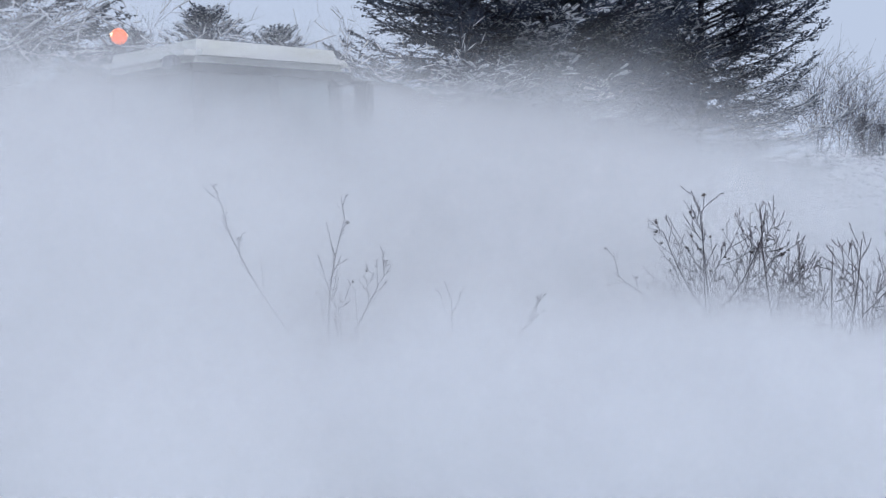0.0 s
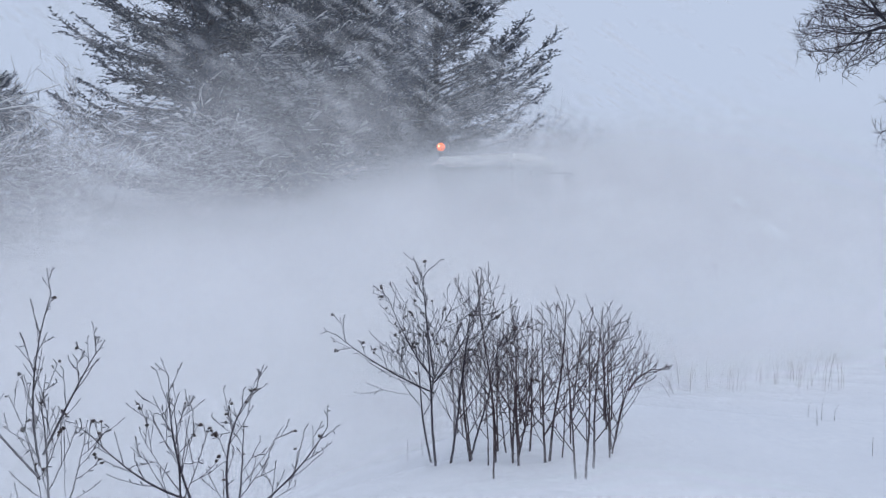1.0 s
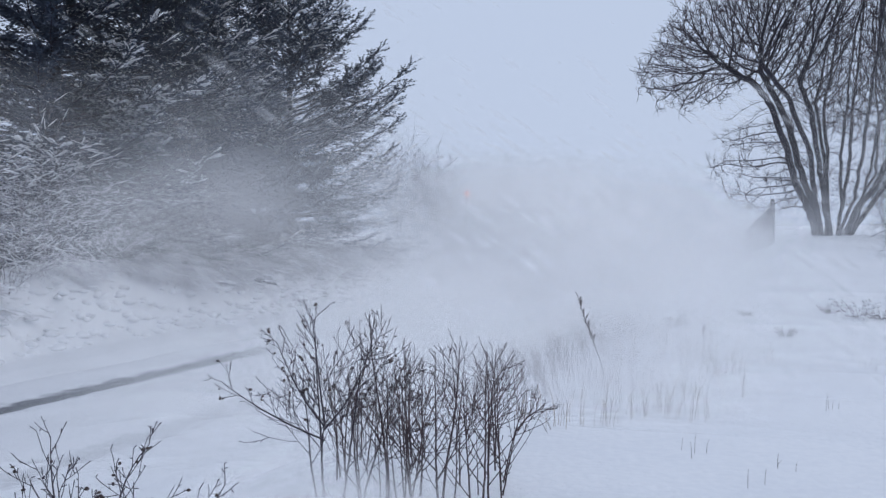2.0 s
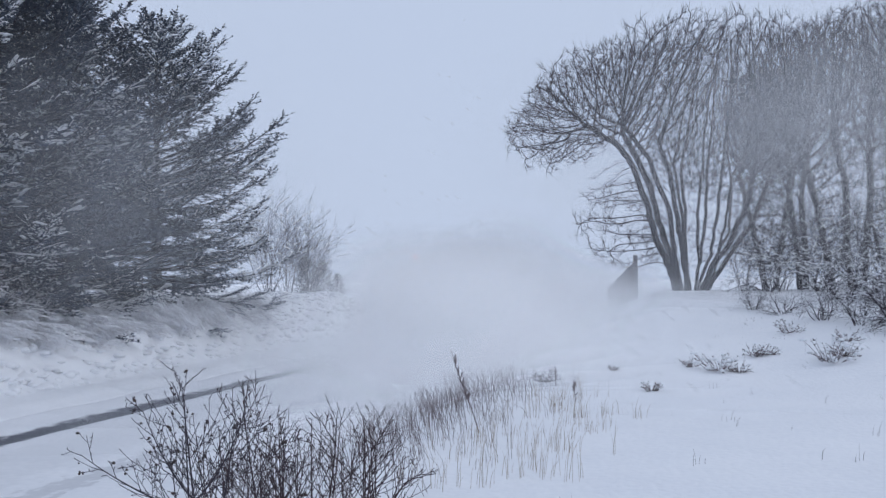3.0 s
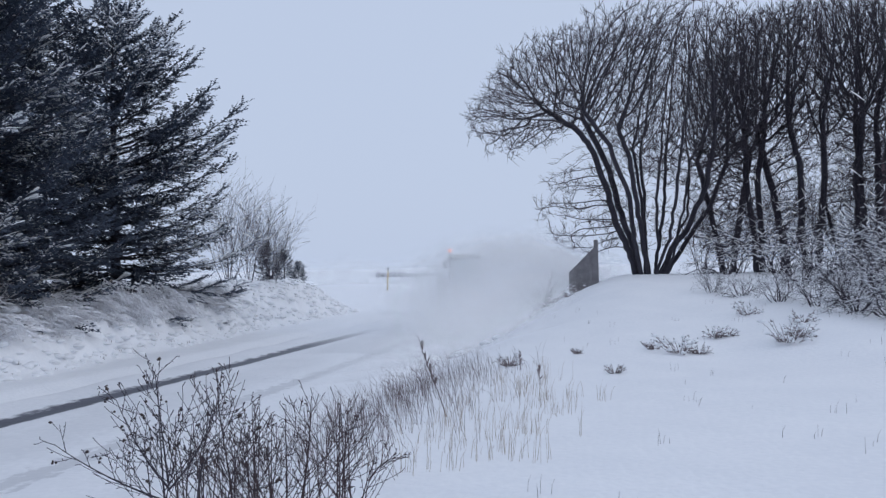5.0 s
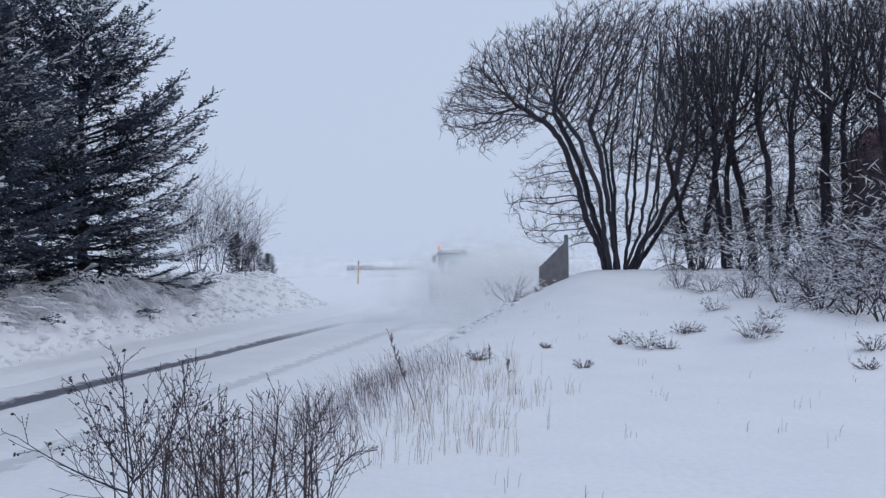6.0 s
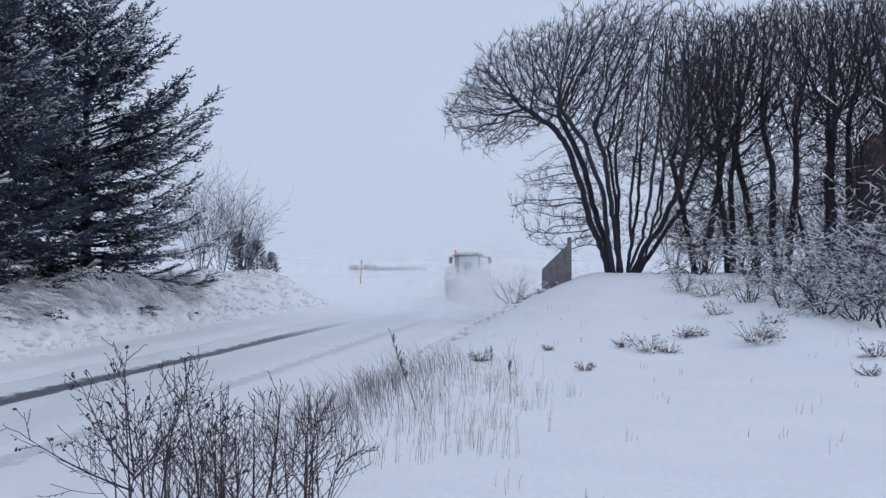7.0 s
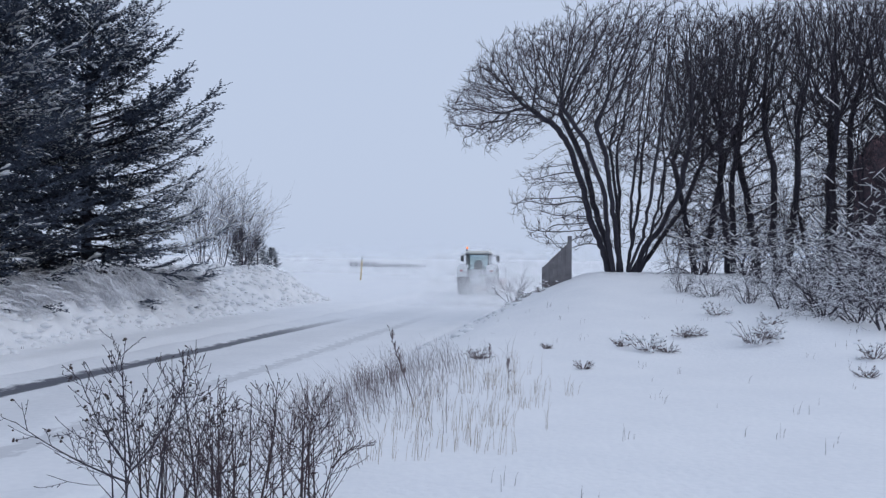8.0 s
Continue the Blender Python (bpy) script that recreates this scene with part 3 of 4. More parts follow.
for me, x, y, turn, k in ((TALL_B, 9.3, 35.0, 0, 0.85), (TALL_B, 10.0, 36.2, 200, 0.9), (TALL_A, 10.6, 35.2, 30, 0.98), (TALL_B, 11.8, 35.4, 330, 1.04), (TALL_A, 12.6, 34.6, 160, 1.02), (TALL_C, 14.1, 34.8, 0, 1.03), (TALL_A, 15.2, 35.6, 100, 1.05), (TALL_C, 16.4, 34.2, 170, 1.05), (TALL_B, 17.6, 36.4, 60, 1.08), (TALL_A, 18.8, 34.8, 240, 1.06)):
    plant_bare(me, pose(x, y, land(x, y) - 0.1, 0, 0, turn) @ Matrix.Scale(k, 4), "tall bare tree with dark upright stems in the row", "bare trees")


def anywhere(p):
    return p.z > 0.0


def snowed_shrub(seed, wide, tall, stems, droop, snow=0.5, plan=None, wood=TWIG, r=0.02, load=1.0):
    """A tangled low shrub with snow lying along its shoots."""
    random.seed(seed)
    a, b, cap = Build(), Build(), Build()
    plan = plan or [(7, 0.5, 0.9, droop, 0.3), (5, 0.5, 0.9, droop, 0.35), (2, 0.45, 0.8, droop, 0.35), (0, 0, 0, droop, 0.3)]
    for s in range(stems):
        ang = 2 * math.pi * s / stems + rnd(-0.3, 0.3)
        out = Vector((math.cos(ang), math.sin(ang), 0))
        d = out * rnd(0.2, 1.0) * wide / tall + Vector((0, 0, rnd(0.7, 1.1)))
        grow((a, b, b), out * rnd(0.02, 0.25) * wide, d, tall * rnd(0.75, 1.2), r * rnd(0.7, 1.1), 0, plan, anywhere, 0.004)
    for bld, sides, chance in ((a, 4, snow), (b, 3, snow * 0.8)):
        for i in range(0, len(bld.v) - 2 * sides, sides):
            if rnd(0, 1) < chance:
                p = sum((bld.v[i + k] for k in range(sides)), Vector()) / sides
                q = sum((bld.v[i + sides + k] for k in range(sides)), Vector()) / sides
                if 0.02 < (q - p).length < 0.7 and abs(q.z - p.z) < 0.7 * (q - p).length:
                    w = rnd(0.007, 0.018) * (tall / 1.6) ** 0.5 * load
                    up = Vector((0, 0, w * 0.7))
                    cap.tube([p + up, p.lerp(q, 0.5) + up * 1.2, q + up], [w * 0.5, w, w * 0.4], 3)
    return [], a.mesh("branchwork", wood), b.mesh("twiggery", wood), cap.mesh("lying_snow", SNOW_CAP, True)


BRAMBLE_PLAN = [(6, 0.55, 1.0, -0.05, 0.42), (5, 0.52, 1.0, -0.04, 0.45), (1, 0.5, 0.9, 0.0, 0.4), (0, 0, 0, 0, 0.3)]
BRAMBLE_A, BRAMBLE_B = snowed_shrub(41, 1.7, 1.6, 10, -0.07, 0.33, BRAMBLE_PLAN, r=0.036, load=1.3), snowed_shrub(42, 1.9, 2.1, 11, -0.06, 0.32, BRAMBLE_PLAN, r=0.038, load=1.45)
for me, x, y, turn, k in ((BRAMBLE_A, 8.2, 30.5, 0, 0.9), (BRAMBLE_B, 9.9, 30.8, 60, 0.85), (BRAMBLE_A, 10.4, 28.2, 120, 1.0), (BRAMBLE_B, 11.2, 26.3, 200, 0.95), (BRAMBLE_B, 12.6, 27.8, 20, 1.15), (BRAMBLE_A, 9.3, 26.8, 280, 0.8), (BRAMBLE_B, 11.8, 23.8, 330, 1.0), (BRAMBLE_A, 10.6, 23.6, 100, 0.9), (BRAMBLE_B, 11.0, 21.4, 250, 1.05), (BRAMBLE_B, 14.4, 29.5, 170, 1.25), (BRAMBLE_A, 16.5, 30.5, 70, 1.5), (BRAMBLE_B, 9.7, 20.4, 150, 0.7), (BRAMBLE_B, 6.3, 24.9, 0, 0.26), (BRAMBLE_A, 6.8, 24.0, 67, 0.34), (BRAMBLE_B, 7.2, 22.3, 134, 0.36), (BRAMBLE_A, 7.7, 21.2, 201, 0.45), (BRAMBLE_B, 8.0, 20.0, 268, 0.48), (BRAMBLE_A, 8.4, 19.2, 335, 0.55), (BRAMBLE_B, 8.5, 18.2, 42, 0.5), (BRAMBLE_A, 8.9, 22.4, 243, 0.7), (BRAMBLE_B, 9.3, 21.3, 310, 0.75)):
    plant_bare(me, pose(x, y, land(x, y) - 0.05, 0, 0, turn) @ Matrix.Scale(k if k < 0.6 else k * 0.8, 4), "tangled bare bramble shrub laden with snow, before the trees", "snowy brambles", "bramble_shrub", "shrub")

FROST_A = snowed_shrub(51, 1.5, 1.9, 13, -0.03, 0.3, wood=FROST_TWIG, r=0.011)
FROST_B = snowed_shrub(52, 1.3, 2.3, 12, 0.0, 0.25, wood=FROST_TWIG, r=0.011)
for me, x, y, turn, k in ((FROST_A, -10.4, 23.8, 0, 0.26), (FROST_A, -10.9, 21.0, 50, 0.4), (FROST_A, -11.0, 18.8, 110, 0.7), (FROST_B, -11.4, 17.0, 170, 0.85), (FROST_A, -11.3, 15.2, 220, 0.85), (FROST_B, -11.8, 13.5, 10, 0.9), (FROST_A, -11.9, 12.0, 70, 0.9), (FROST_B, -12.2, 10.4, 140, 0.95), (FROST_A, -12.2, 8.8, 200, 0.95), (FROST_B, -12.6, 7.2, 270, 1.0), (FROST_A, -12.6, 5.6, 30, 1.0), (FROST_B, -12.9, 4.0, 100, 1.0), (FROST_A, -10.0, 26.2, 320, 0.3), (FROST_A, -9.7, 28.4, 20, 0.34)):
    plant_bare(me, pose(x, y, land(x, y) - 0.05, 0, 0, turn) @ Matrix.Scale(k, 4), "twiggy shrub white with frost and snow, under the spruces", "frosted shrubs", "frosted_shrub", "shrub")
THIN = snowed_shrub(53, 1.1, 2.4, 12, 0.03, 0.12, [(7, 0.5, 0.6, 0.05, 0.14), (5, 0.5, 0.6, 0.05, 0.2), (0, 0, 0, 0.03, 0.2)], TWIG, 0.015)
for x, y, turn, k in ((-9.7, 41.5, 0, 1.15), (-8.9, 42.5, 90, 1.0), (-10.2, 40.0, 200, 1.2), (-9.3, 44.0, 130, 0.8)):
    plant_bare(THIN, pose(x, y, land(x, y) - 0.05, 0, 0, turn) @ Matrix.Scale(k, 4), "thin leafless shrub at the end of the bank", "thin shrubs", "bare_shrub", "shrub")
THICKET = snowed_shrub(55, 1.3, 3.0, 12, 0.02, 0.04, [(7, 0.5, 0.8, 0.03, 0.2), (5, 0.5, 0.8, 0.03, 0.25), (2, 0.5, 0.8, 0.02, 0.25), (0, 0, 0, 0, 0.2)], TWIG, 0.018)
for x, y, turn, k in ((8.3, 33.8, 0, 0.7), (9.4, 33.2, 250, 0.6), (10.6, 33.6, 60, 0.8), (11.9, 33.4, 120, 0.8), (13.3, 33.8, 200, 0.95), (14.8, 34.8, 20, 1.1), (16.0, 33.2, 90, 1.2), (17.6, 34.6, 150, 1.3), (18.6, 32.4, 280, 1.3), (15.4, 31.6, 310, 1.0), (17.2, 30.8, 40, 1.2)):
    plant_bare(THICKET, pose(x, y, land(x, y) - 0.05, 0, 0, turn) @ Matrix.Scale(k, 4), "brown leafless thicket under the row of trees", "thicket", "bare_shrub", "shrub")
edge = snowed_shrub(54, 0.8, 0.9, 6, 0.0, 0.05, [(5, 0.5, 0.7, 0.02, 0.2), (3, 0.5, 0.7, 0.02, 0.25), (0, 0, 0, 0, 0.2)], TWIG, 0.012)
plant_bare(edge, pose(2.3, 31.0, land(2.3, 31.0) - 0.05), "small leafless shrub at the foot of the mound", "thin shrubs", "bare_shrub", "shrub")


def shoot(builds, fruit, p, d, long, r, level, chance):
    """A straight, faintly zigzag shoot that curves upwards, with side shoots by turns and short spurs."""
    n = max(4, int(long / 0.055))
    d = d.normalized()
    pts, rad, heads = [p.copy()], [r], [d.copy()]
    kink = d.cross(jitter(1)).normalized()
    for i in range(n):
        d = (d + Vector((0, 0, 0.075)) + kink * (0.09 if i % 2 else -0.09) + jitter(0.045)).normalized()
        p = p + d * (long / n)
        pts.append(p.copy())
        rad.append(max(0.0018, r * (1 - 0.78 * (i + 1) / n)))
        heads.append(d.copy())
    builds[0 if level == 0 else 1].tube(pts, rad, 5 if level == 0 else 3)
    for i in range(1, n + 1):
        u = i / n
        if level < 3 and u > (0.22 if level else 0.30) and u < 0.97 and rnd(0, 1) < (0.85 if level == 0 else 0.55 if level == 1 else 0.25):
            away = heads[i].cross(Vector((0.15, 1, 0.1)) if rnd(0, 1) < 0.6 else jitter(1)).normalized() * (1 if i % 2 else -1)
            shoot(builds, fruit, pts[i], heads[i] + away * rnd(0.65, 1.15), (0.62 * long * (1.15 - u) + 0.05) * rnd(0.6, 1.2), max(0.0022, rad[i] * 0.66), level + 1, chance)
        elif level > 0 and rnd(0, 1) < 0.6:
            e = pts[i] + (heads[i] * 0.6 + jitter(0.8)) * 0.022
            builds[1].tube([pts[i], e], [0.0022, 0.0026], 3)
    if fruit is not None and level > 0 and rnd(0, 1) < chance:
        for _ in range(random.choice((1, 1, 2, 3))):
            c = pts[-1 - random.choice((0, 0, 1))] + jitter(0.014)
            fruit.lump((c.x, c.y, c.z), rnd(0.006, 0.012), rnd(0.006, 0.011), rnd(0.006, 0.012), 6, rnd(0, 3))


def roadside_bush(seed, leaders, chance, bends, at, wood):
    """A leafless bush of rising shoots, dark withered fruit at some tips.
    leaders: foot x, y, rising direction x, y, length; bends: long shoots, in the world."""
    random.seed(seed)
    builds, fruit = (Build(), Build()), Build() if chance else None
    for x, y, dx, dy, long in leaders:
        shoot(builds, fruit, Vector((x, y, -0.08)), Vector((dx, dy, 1)), long + 0.08, 0.0032 + 0.0062 * min(1.0, long), 0 if long > 0.9 or chance > 0.1 else 1, chance)
    for bend in bends:
        p, q, r = [Vector(w) - Vector(at) for w in bend]
        path = [p * (1 - u) ** 2 + (q * 2 - (p + r) * 0.5) * (2 * u * (1 - u)) + r * (u * u) for u in [k / 9 for k in range(10)]]
        builds[0].tube(path, [0.0062 - 0.00048 * k for k in range(10)], 5)
        for i in range(2, 10):
            d = (path[i] - path[i - 1]).normalized()
            away = d.cross(Vector((0.1, 1, 0))).normalized() * (1 if i % 2 else -1)
            shoot(builds, fruit, path[i], d + away * rnd(0.5, 1.0) + Vector((0, 0, 0.3)), rnd(0.10, 0.26) * (1.25 - i / 12), 0.003, 2, chance)
    meshes = [[], builds[0].mesh("branchwork", wood), builds[1].mesh("twiggery", wood)]
    if fruit:
        meshes.append(fruit.mesh("withered_fruit", BUD))
    return meshes


SHOOTS = {
    61: [((-2.88, 3.30, 0.78), (-3.09, 3.01, 1.32), (-3.15, 2.87, 1.70)), ((-2.88, 3.30, 0.84), (-2.89, 3.29, 1.22), (-2.83, 3.35, 1.62)), ((-2.87, 3.31, 0.89), (-2.76, 3.41, 1.18), (-2.69, 3.47, 1.34))],
    62: [((-2.21, 3.47, 0.70), (-2.37, 3.35, 0.82), (-2.52, 3.23, 1.02)), ((-2.20, 3.48, 0.70), (-2.25, 3.44, 0.97), (-2.26, 3.43, 1.25)), ((-2.05, 3.58, 0.56), (-1.83, 3.71, 0.76), (-1.67, 3.79, 0.99)), ((-2.06, 3.57, 0.64), (-2.05, 3.58, 0.96), (-1.94, 3.64, 1.19))],
    63: [((-1.67, 5.11, 0.90), (-1.95, 5.0, 1.06), (-2.21, 4.93, 1.25)), ((-1.67, 5.11, 0.98), (-1.80, 5.07, 1.18), (-1.92, 5.04, 1.46)), ((-1.67, 5.11, 1.00), (-1.70, 5.10, 1.30), (-1.73, 5.10, 1.59)), ((-1.67, 5.11, 0.96), (-1.51, 5.17, 1.19), (-1.40, 5.19, 1.48))],
    65: [((-0.80, 5.87, 0.27), (-0.71, 5.89, 0.72), (-0.63, 5.90, 0.94)), ((-0.67, 5.89, 0.82), (-0.60, 5.90, 0.91), (-0.51, 5.92, 0.96)), ((-0.81, 5.87, 0.57), (-0.82, 5.87, 0.85), (-0.83, 5.86, 1.13))],
}
RUDDY = mat("ruddy_shoots", (0.034, 0.021, 0.027), 0.85, (0.062, 0.037, 0.041), 2.0, 25.0, 0)
random.seed(60)


def clump(count, wide, deep, tall):
    """Feet of many upright shoots."""
    return [(rnd(-wide, wide), rnd(-deep, deep), rnd(-0.22, 0.22), rnd(-0.15, 0.15), tall * rnd(0.55, 1.05)) for _ in range(count)]


for (x, y), seed, leaders, chance, wood, label in (
    ((-2.86, 3.32), 61, [(0, 0, 0, 0, 0.95)], 0.22, TWIG, "leafless roadside bush with withered fruit and one long shoot"),
    ((-2.22, 3.47), 62, [(0, 0, -0.02, 0, 0.72), (0.17, 0.1, 0.05, 0, 0.62)], 0.2, TWIG, "low forked leafless bush with withered fruit"),
    ((-1.68, 5.2), 63, [(0, -0.05, 0.0, 0, 1.06), (0.05, 0, 0.2, 0.1, 0.95), (0.12, 0.1, 0.4, 0, 0.8), (-0.06, 0.05, -0.3, 0.1, 0.78)], 0.24, TWIG, "spreading leafless bush with dark withered fruit"),
    ((-1.07, 5.25), 64, [(-0.28, 0, -0.05, 0, 1.02), (0.02, 0.1, 0.05, 0, 0.96), (0.3, 0, 0.08, 0, 0.9)] + clump(17, 0.46, 0.35, 0.86), 0, RUDDY, "dense upright leafless bush on the verge"),
    ((-0.75, 5.7), 65, [(0.0, 0, 0.05, 0, 0.75)] + clump(4, 0.28, 0.2, 0.6), 0, RUDDY, "slender leafless saplings on the verge"),
    ((-1.5, 6.6), 66, clump(17, 0.62, 0.4, 0.8), 0, RUDDY, "dense upright leafless bush on the verge"),
):
    meshes = roadside_bush(seed, leaders, chance, SHOOTS.get(seed, ()), (x, y, land(x, y)), wood)
    plant_bare(meshes, pose(x, y, land(x, y)), label, "verge bushes", "roadside_bush", "bush")


# ---- grass and small growth ----
def blades(build, x, y, z, count, tall, spread, lean, width=0.0045):
    for _ in range(count):
        a, q = rnd(0, 2 * math.pi), spread * math.sqrt(rnd(0, 1))
        bx, by = x + q * math.cos(a), y + q * math.sin(a)
        h = tall * rnd(0.35, 1.2)
        dx, dy = lean + rnd(-0.3, 0.3) * h, rnd(-0.2, 0.2) * h
        w = width * rnd(0.7, 1.3)
        p0, p1, p2 = Vector((bx, by, z - 0.05)), Vector((bx + dx * 0.35, by + dy * 0.35, z + h * 0.6)), Vector((bx + dx, by + dy, z + h))
        build.tube([p0, p1, p2], [w, w * 0.8, w * 0.25], 3)


random.seed(71)
strip, pale = Build(), Build()
for _ in range(250):
    u = rnd(0, 1) ** 0.75
    y = 7.6 + 7.9 * u
    x = -1.85 + 0.165 * (y - 7) + random.gauss(0, 0.55) + (0.9 * rnd(0, 1) ** 3 if rnd(0, 1) < 0.4 else 0)
    blades(strip, x, y, land(x, y), 4, 0.42, 0.2, rnd(-0.24, 0.10), 0.0021)
for _ in range(75):
    y = rnd(7.8, 14.2)
    x = -0.5 + 0.2 * (y - 7) + random.gauss(0, 0.5)
    blades(pale, x, y, land(x, y), random.randint(2, 9), rnd(0.16, 0.36), 0.13, 0.02, 0.0019)
tagged(part("dry_grass", strip, GRASS, None, "brown dry grass stalks standing out of the snow on the verge"), category="grass", kind="stuff")
tagged(part("straw_grass", pale, STRAW, None, "pale straw stalks standing out of the snow"), category="grass", kind="stuff")

random.seed(72)
stray = Build()
for _ in range(100):
    x, y = rnd(-2.5, 8), rnd(3.2, 24)
    if side(x, y) > 4.2:
        blades(stray, x, y, land(x, y), random.randint(1, 4), 0.13, 0.16, 0.02, 0.002)
tagged(part("stray_grass", stray, GRASS, None, "single dry stalks poking through the snow"), category="grass", kind="stuff")


def weed(x, y, tall, seed, label, lean=-0.06):
    random.seed(seed)
    stalk, heads = Build(), Build()
    pts = [Vector((lean * k / 6 * tall * 2 + 0.01 * math.sin(k), 0, -0.06 + (tall + 0.06) * k / 6)) for k in range(7)]
    stalk.tube(pts, [0.007 - 0.0007 * k for k in range(7)], 5)
    for _ in range(int(46 * min(1.0, 0.1 + tall))):
        u = rnd(0.4, 1.0)
        p = pts[0].lerp(pts[6], u)
        q = p + Vector((rnd(-0.05, 0.05), rnd(-0.05, 0.05), rnd(0.03, 0.09))) * (1.3 - 0.6 * u)
        heads.tube([p, p.lerp(q, 0.6), q], [0.003, 0.006, 0.002], 4)
    ob = thing("dead_weed", pose(x, y, land(x, y)), label, "weed", "dead weeds")
    part("stalk", stalk, GRASS, ob)
    part("seed_head", heads, GRASS, ob)


weed(-0.30, 10.9, 0.92, 73, "tall dead weed stalk standing in the verge grass", -0.17)
weed(0.75, 15.2, 0.30, 74, "short dead weed with snow on the verge", 0.05)
weed(0.95, 13.6, 0.26, 75, "short dead weed with snow on the verge", 0.02)


DEAD_LEAF = mat("dead_foliage", (0.11, 0.095, 0.10), 0.85, (0.20, 0.18, 0.185), 8.0, 40.0, 0)


def tuft(x, y, size, seed, label, snow=0.6):
    """A low clump of dead leaves and stems half buried in snow."""
    random.seed(seed)
    stems, leaves, cap = Build(), Build(), Build()
    for _ in range(30):
        a = rnd(0, 2 * math.pi)
        d = Vector((math.cos(a) * rnd(0.3, 1), math.sin(a) * rnd(0.3, 1), rnd(0.15, 1.1)))
        p = Vector((math.cos(a), math.sin(a), 0)) * rnd(0, 0.3) * size
        pts = [p, p + d * size * 0.3, p + d * size * 0.5 + Vector((0, 0, -0.05 * size))]
        stems.tube(pts, [0.006, 0.005, 0.003], 3)
        for _ in range(3):
            c = pts[1].lerp(pts[2], rnd(0, 1))
            e = jitter(0.075 * size)
            leaves.tri(c, c + e, c + e * 0.5 + jitter(0.05 * size))
        if rnd(0, 1) < snow:
            top = pts[1].lerp(pts[2], rnd(0, 1))
            cap.lump((top.x, top.y, top.z + 0.01), rnd(0.05, 0.12) * size, rnd(0.04, 0.08) * size, 0.05 * size, 6, a)
    ob = thing("weed_clump", pose(x, y, land(x, y)), label, "weed", "weed clumps")
    tagged(part("stemwork", stems, GRASS, ob), kind="stuff")
    tagged(part("dead_foliage", leaves, DEAD_LEAF, ob), kind="stuff")
    tagged(part("lying_snow", cap, SNOW_CAP, ob, smooth=True), kind="stuff")


for i, (x, y, size) in enumerate(((3.34, 17.5, 0.36), (3.73, 17.1, 0.75), (4.05, 17.0, 0.4), (4.75, 18.6, 0.5), (5.0, 18.7, 0.35), (5.74, 17.3, 0.8), (6.0, 17.6, 0.55), (7.0, 15.4, 0.6), (2.18, 14.6, 0.28), (2.7, 31.0, 0.5), (3.1, 30.2, 0.4), (3.6, 31.8, 0.5), (2.3, 29.5, 0.35), (6.1, 21.0, 0.6), (6.15, 13.7, 0.34), (0.62, 15.8, 0.4), (6.6, 19.0, 0.5), (1.9, 17.2, 0.2))):
    tuft(x, y, size, 80 + i, "dead weed clump half buried in snow on the slope")

# dark tufts and overhanging snowy grass on the left bank
random.seed(91)
bank, drape = Build(), Build()
for _ in range(900):
    y = rnd(2, 48)
    s = -4.7 - 0.05 * max(0, y - 20) - rnd(0.1, 3.4)
    x = s - 7.5 + 0.157 * y
    if clumps(x, y) < 0.35:
        blades(bank, x, y, land(x, y), 4, 0.05, 0.07, 0.0, 0.004)
clods = Build()
for _ in range(2600):
    y = rnd(2, 50)
    s = -4.6 - 0.05 * max(0, y - 20) - 2.9 * rnd(0, 1) ** 0.8
    x = s - 7.5 + 0.157 * y
    k = rnd(0.5, 1.0) * (1.5 if rnd(0, 1) < 0.12 else 1.0)
    clods.lump((x, y, land(x, y) + rnd(-0.05, 0.0)), 0.15 * k, 0.19 * k, 0.10 * k * rnd(0.6, 1.2), 6, rnd(0, 3))
for _ in range(60):
    y = rnd(22, 37)
    x = rnd(3.5, 5.4 if y > 27 else 4.6) - 7.5 + 0.157 * y
    k = rnd(0.4, 1.1)
    clods.lump((x, y, land(x, y) + rnd(-0.05, 0.0)), 0.17 * k, 0.2 * k, 0.10 * k, 6, rnd(0, 3))
tagged(part("snow_clods", clods, SNOW_CAP, None, "lumps of snow over tussocks on the banks", True), category="snow", kind="stuff")
tagged(part("bank_grass", bank, GRASS, None, "dark grass tufts showing through the snowy bank"), category="grass", kind="stuff")
for _ in range(330):
    hub = random.choice((5.0, 7.2, 9.5, 12.4, 14.0, 17.1, 18.8, 20.2, 22.6, 23.7, 25.0, 26.6, 28.8, 30.1, 33.2))
    y = hub + random.gauss(0, 0.42)
    s = -6.0 - 0.35 * math.sin(hub * 3) - 0.05 * max(0, y - 20) - abs(random.gauss(0, 0.55))
    x = s - 7.5 + 0.157 * y
    z = land(x, y)
    for _ in range(7):
        a = rnd(-0.9, 0.9)
        d = Vector((math.cos(a), math.sin(a), 0)) * rnd(0.3, 0.8)
        p = Vector((x + rnd(-0.25, 0.25), y + rnd(-0.25, 0.25), z - 0.03))
        h = rnd(0.10, 0.26) * (2.4 if 25.5 < hub < 29.5 else 1.0)
        drape.tube([p, p + d * 0.3 + Vector((0, 0, h)), p + d * 0.75 + Vector((0, 0, h * 0.85)), p + d + Vector((0, 0, h * 0.4))], [0.007, 0.014, 0.022, 0.007], 3)
tagged(part("snowy_grass", drape, FROST_GRASS, None, "long grass bowed down under snow along the bank"), category="grass", kind="stuff")


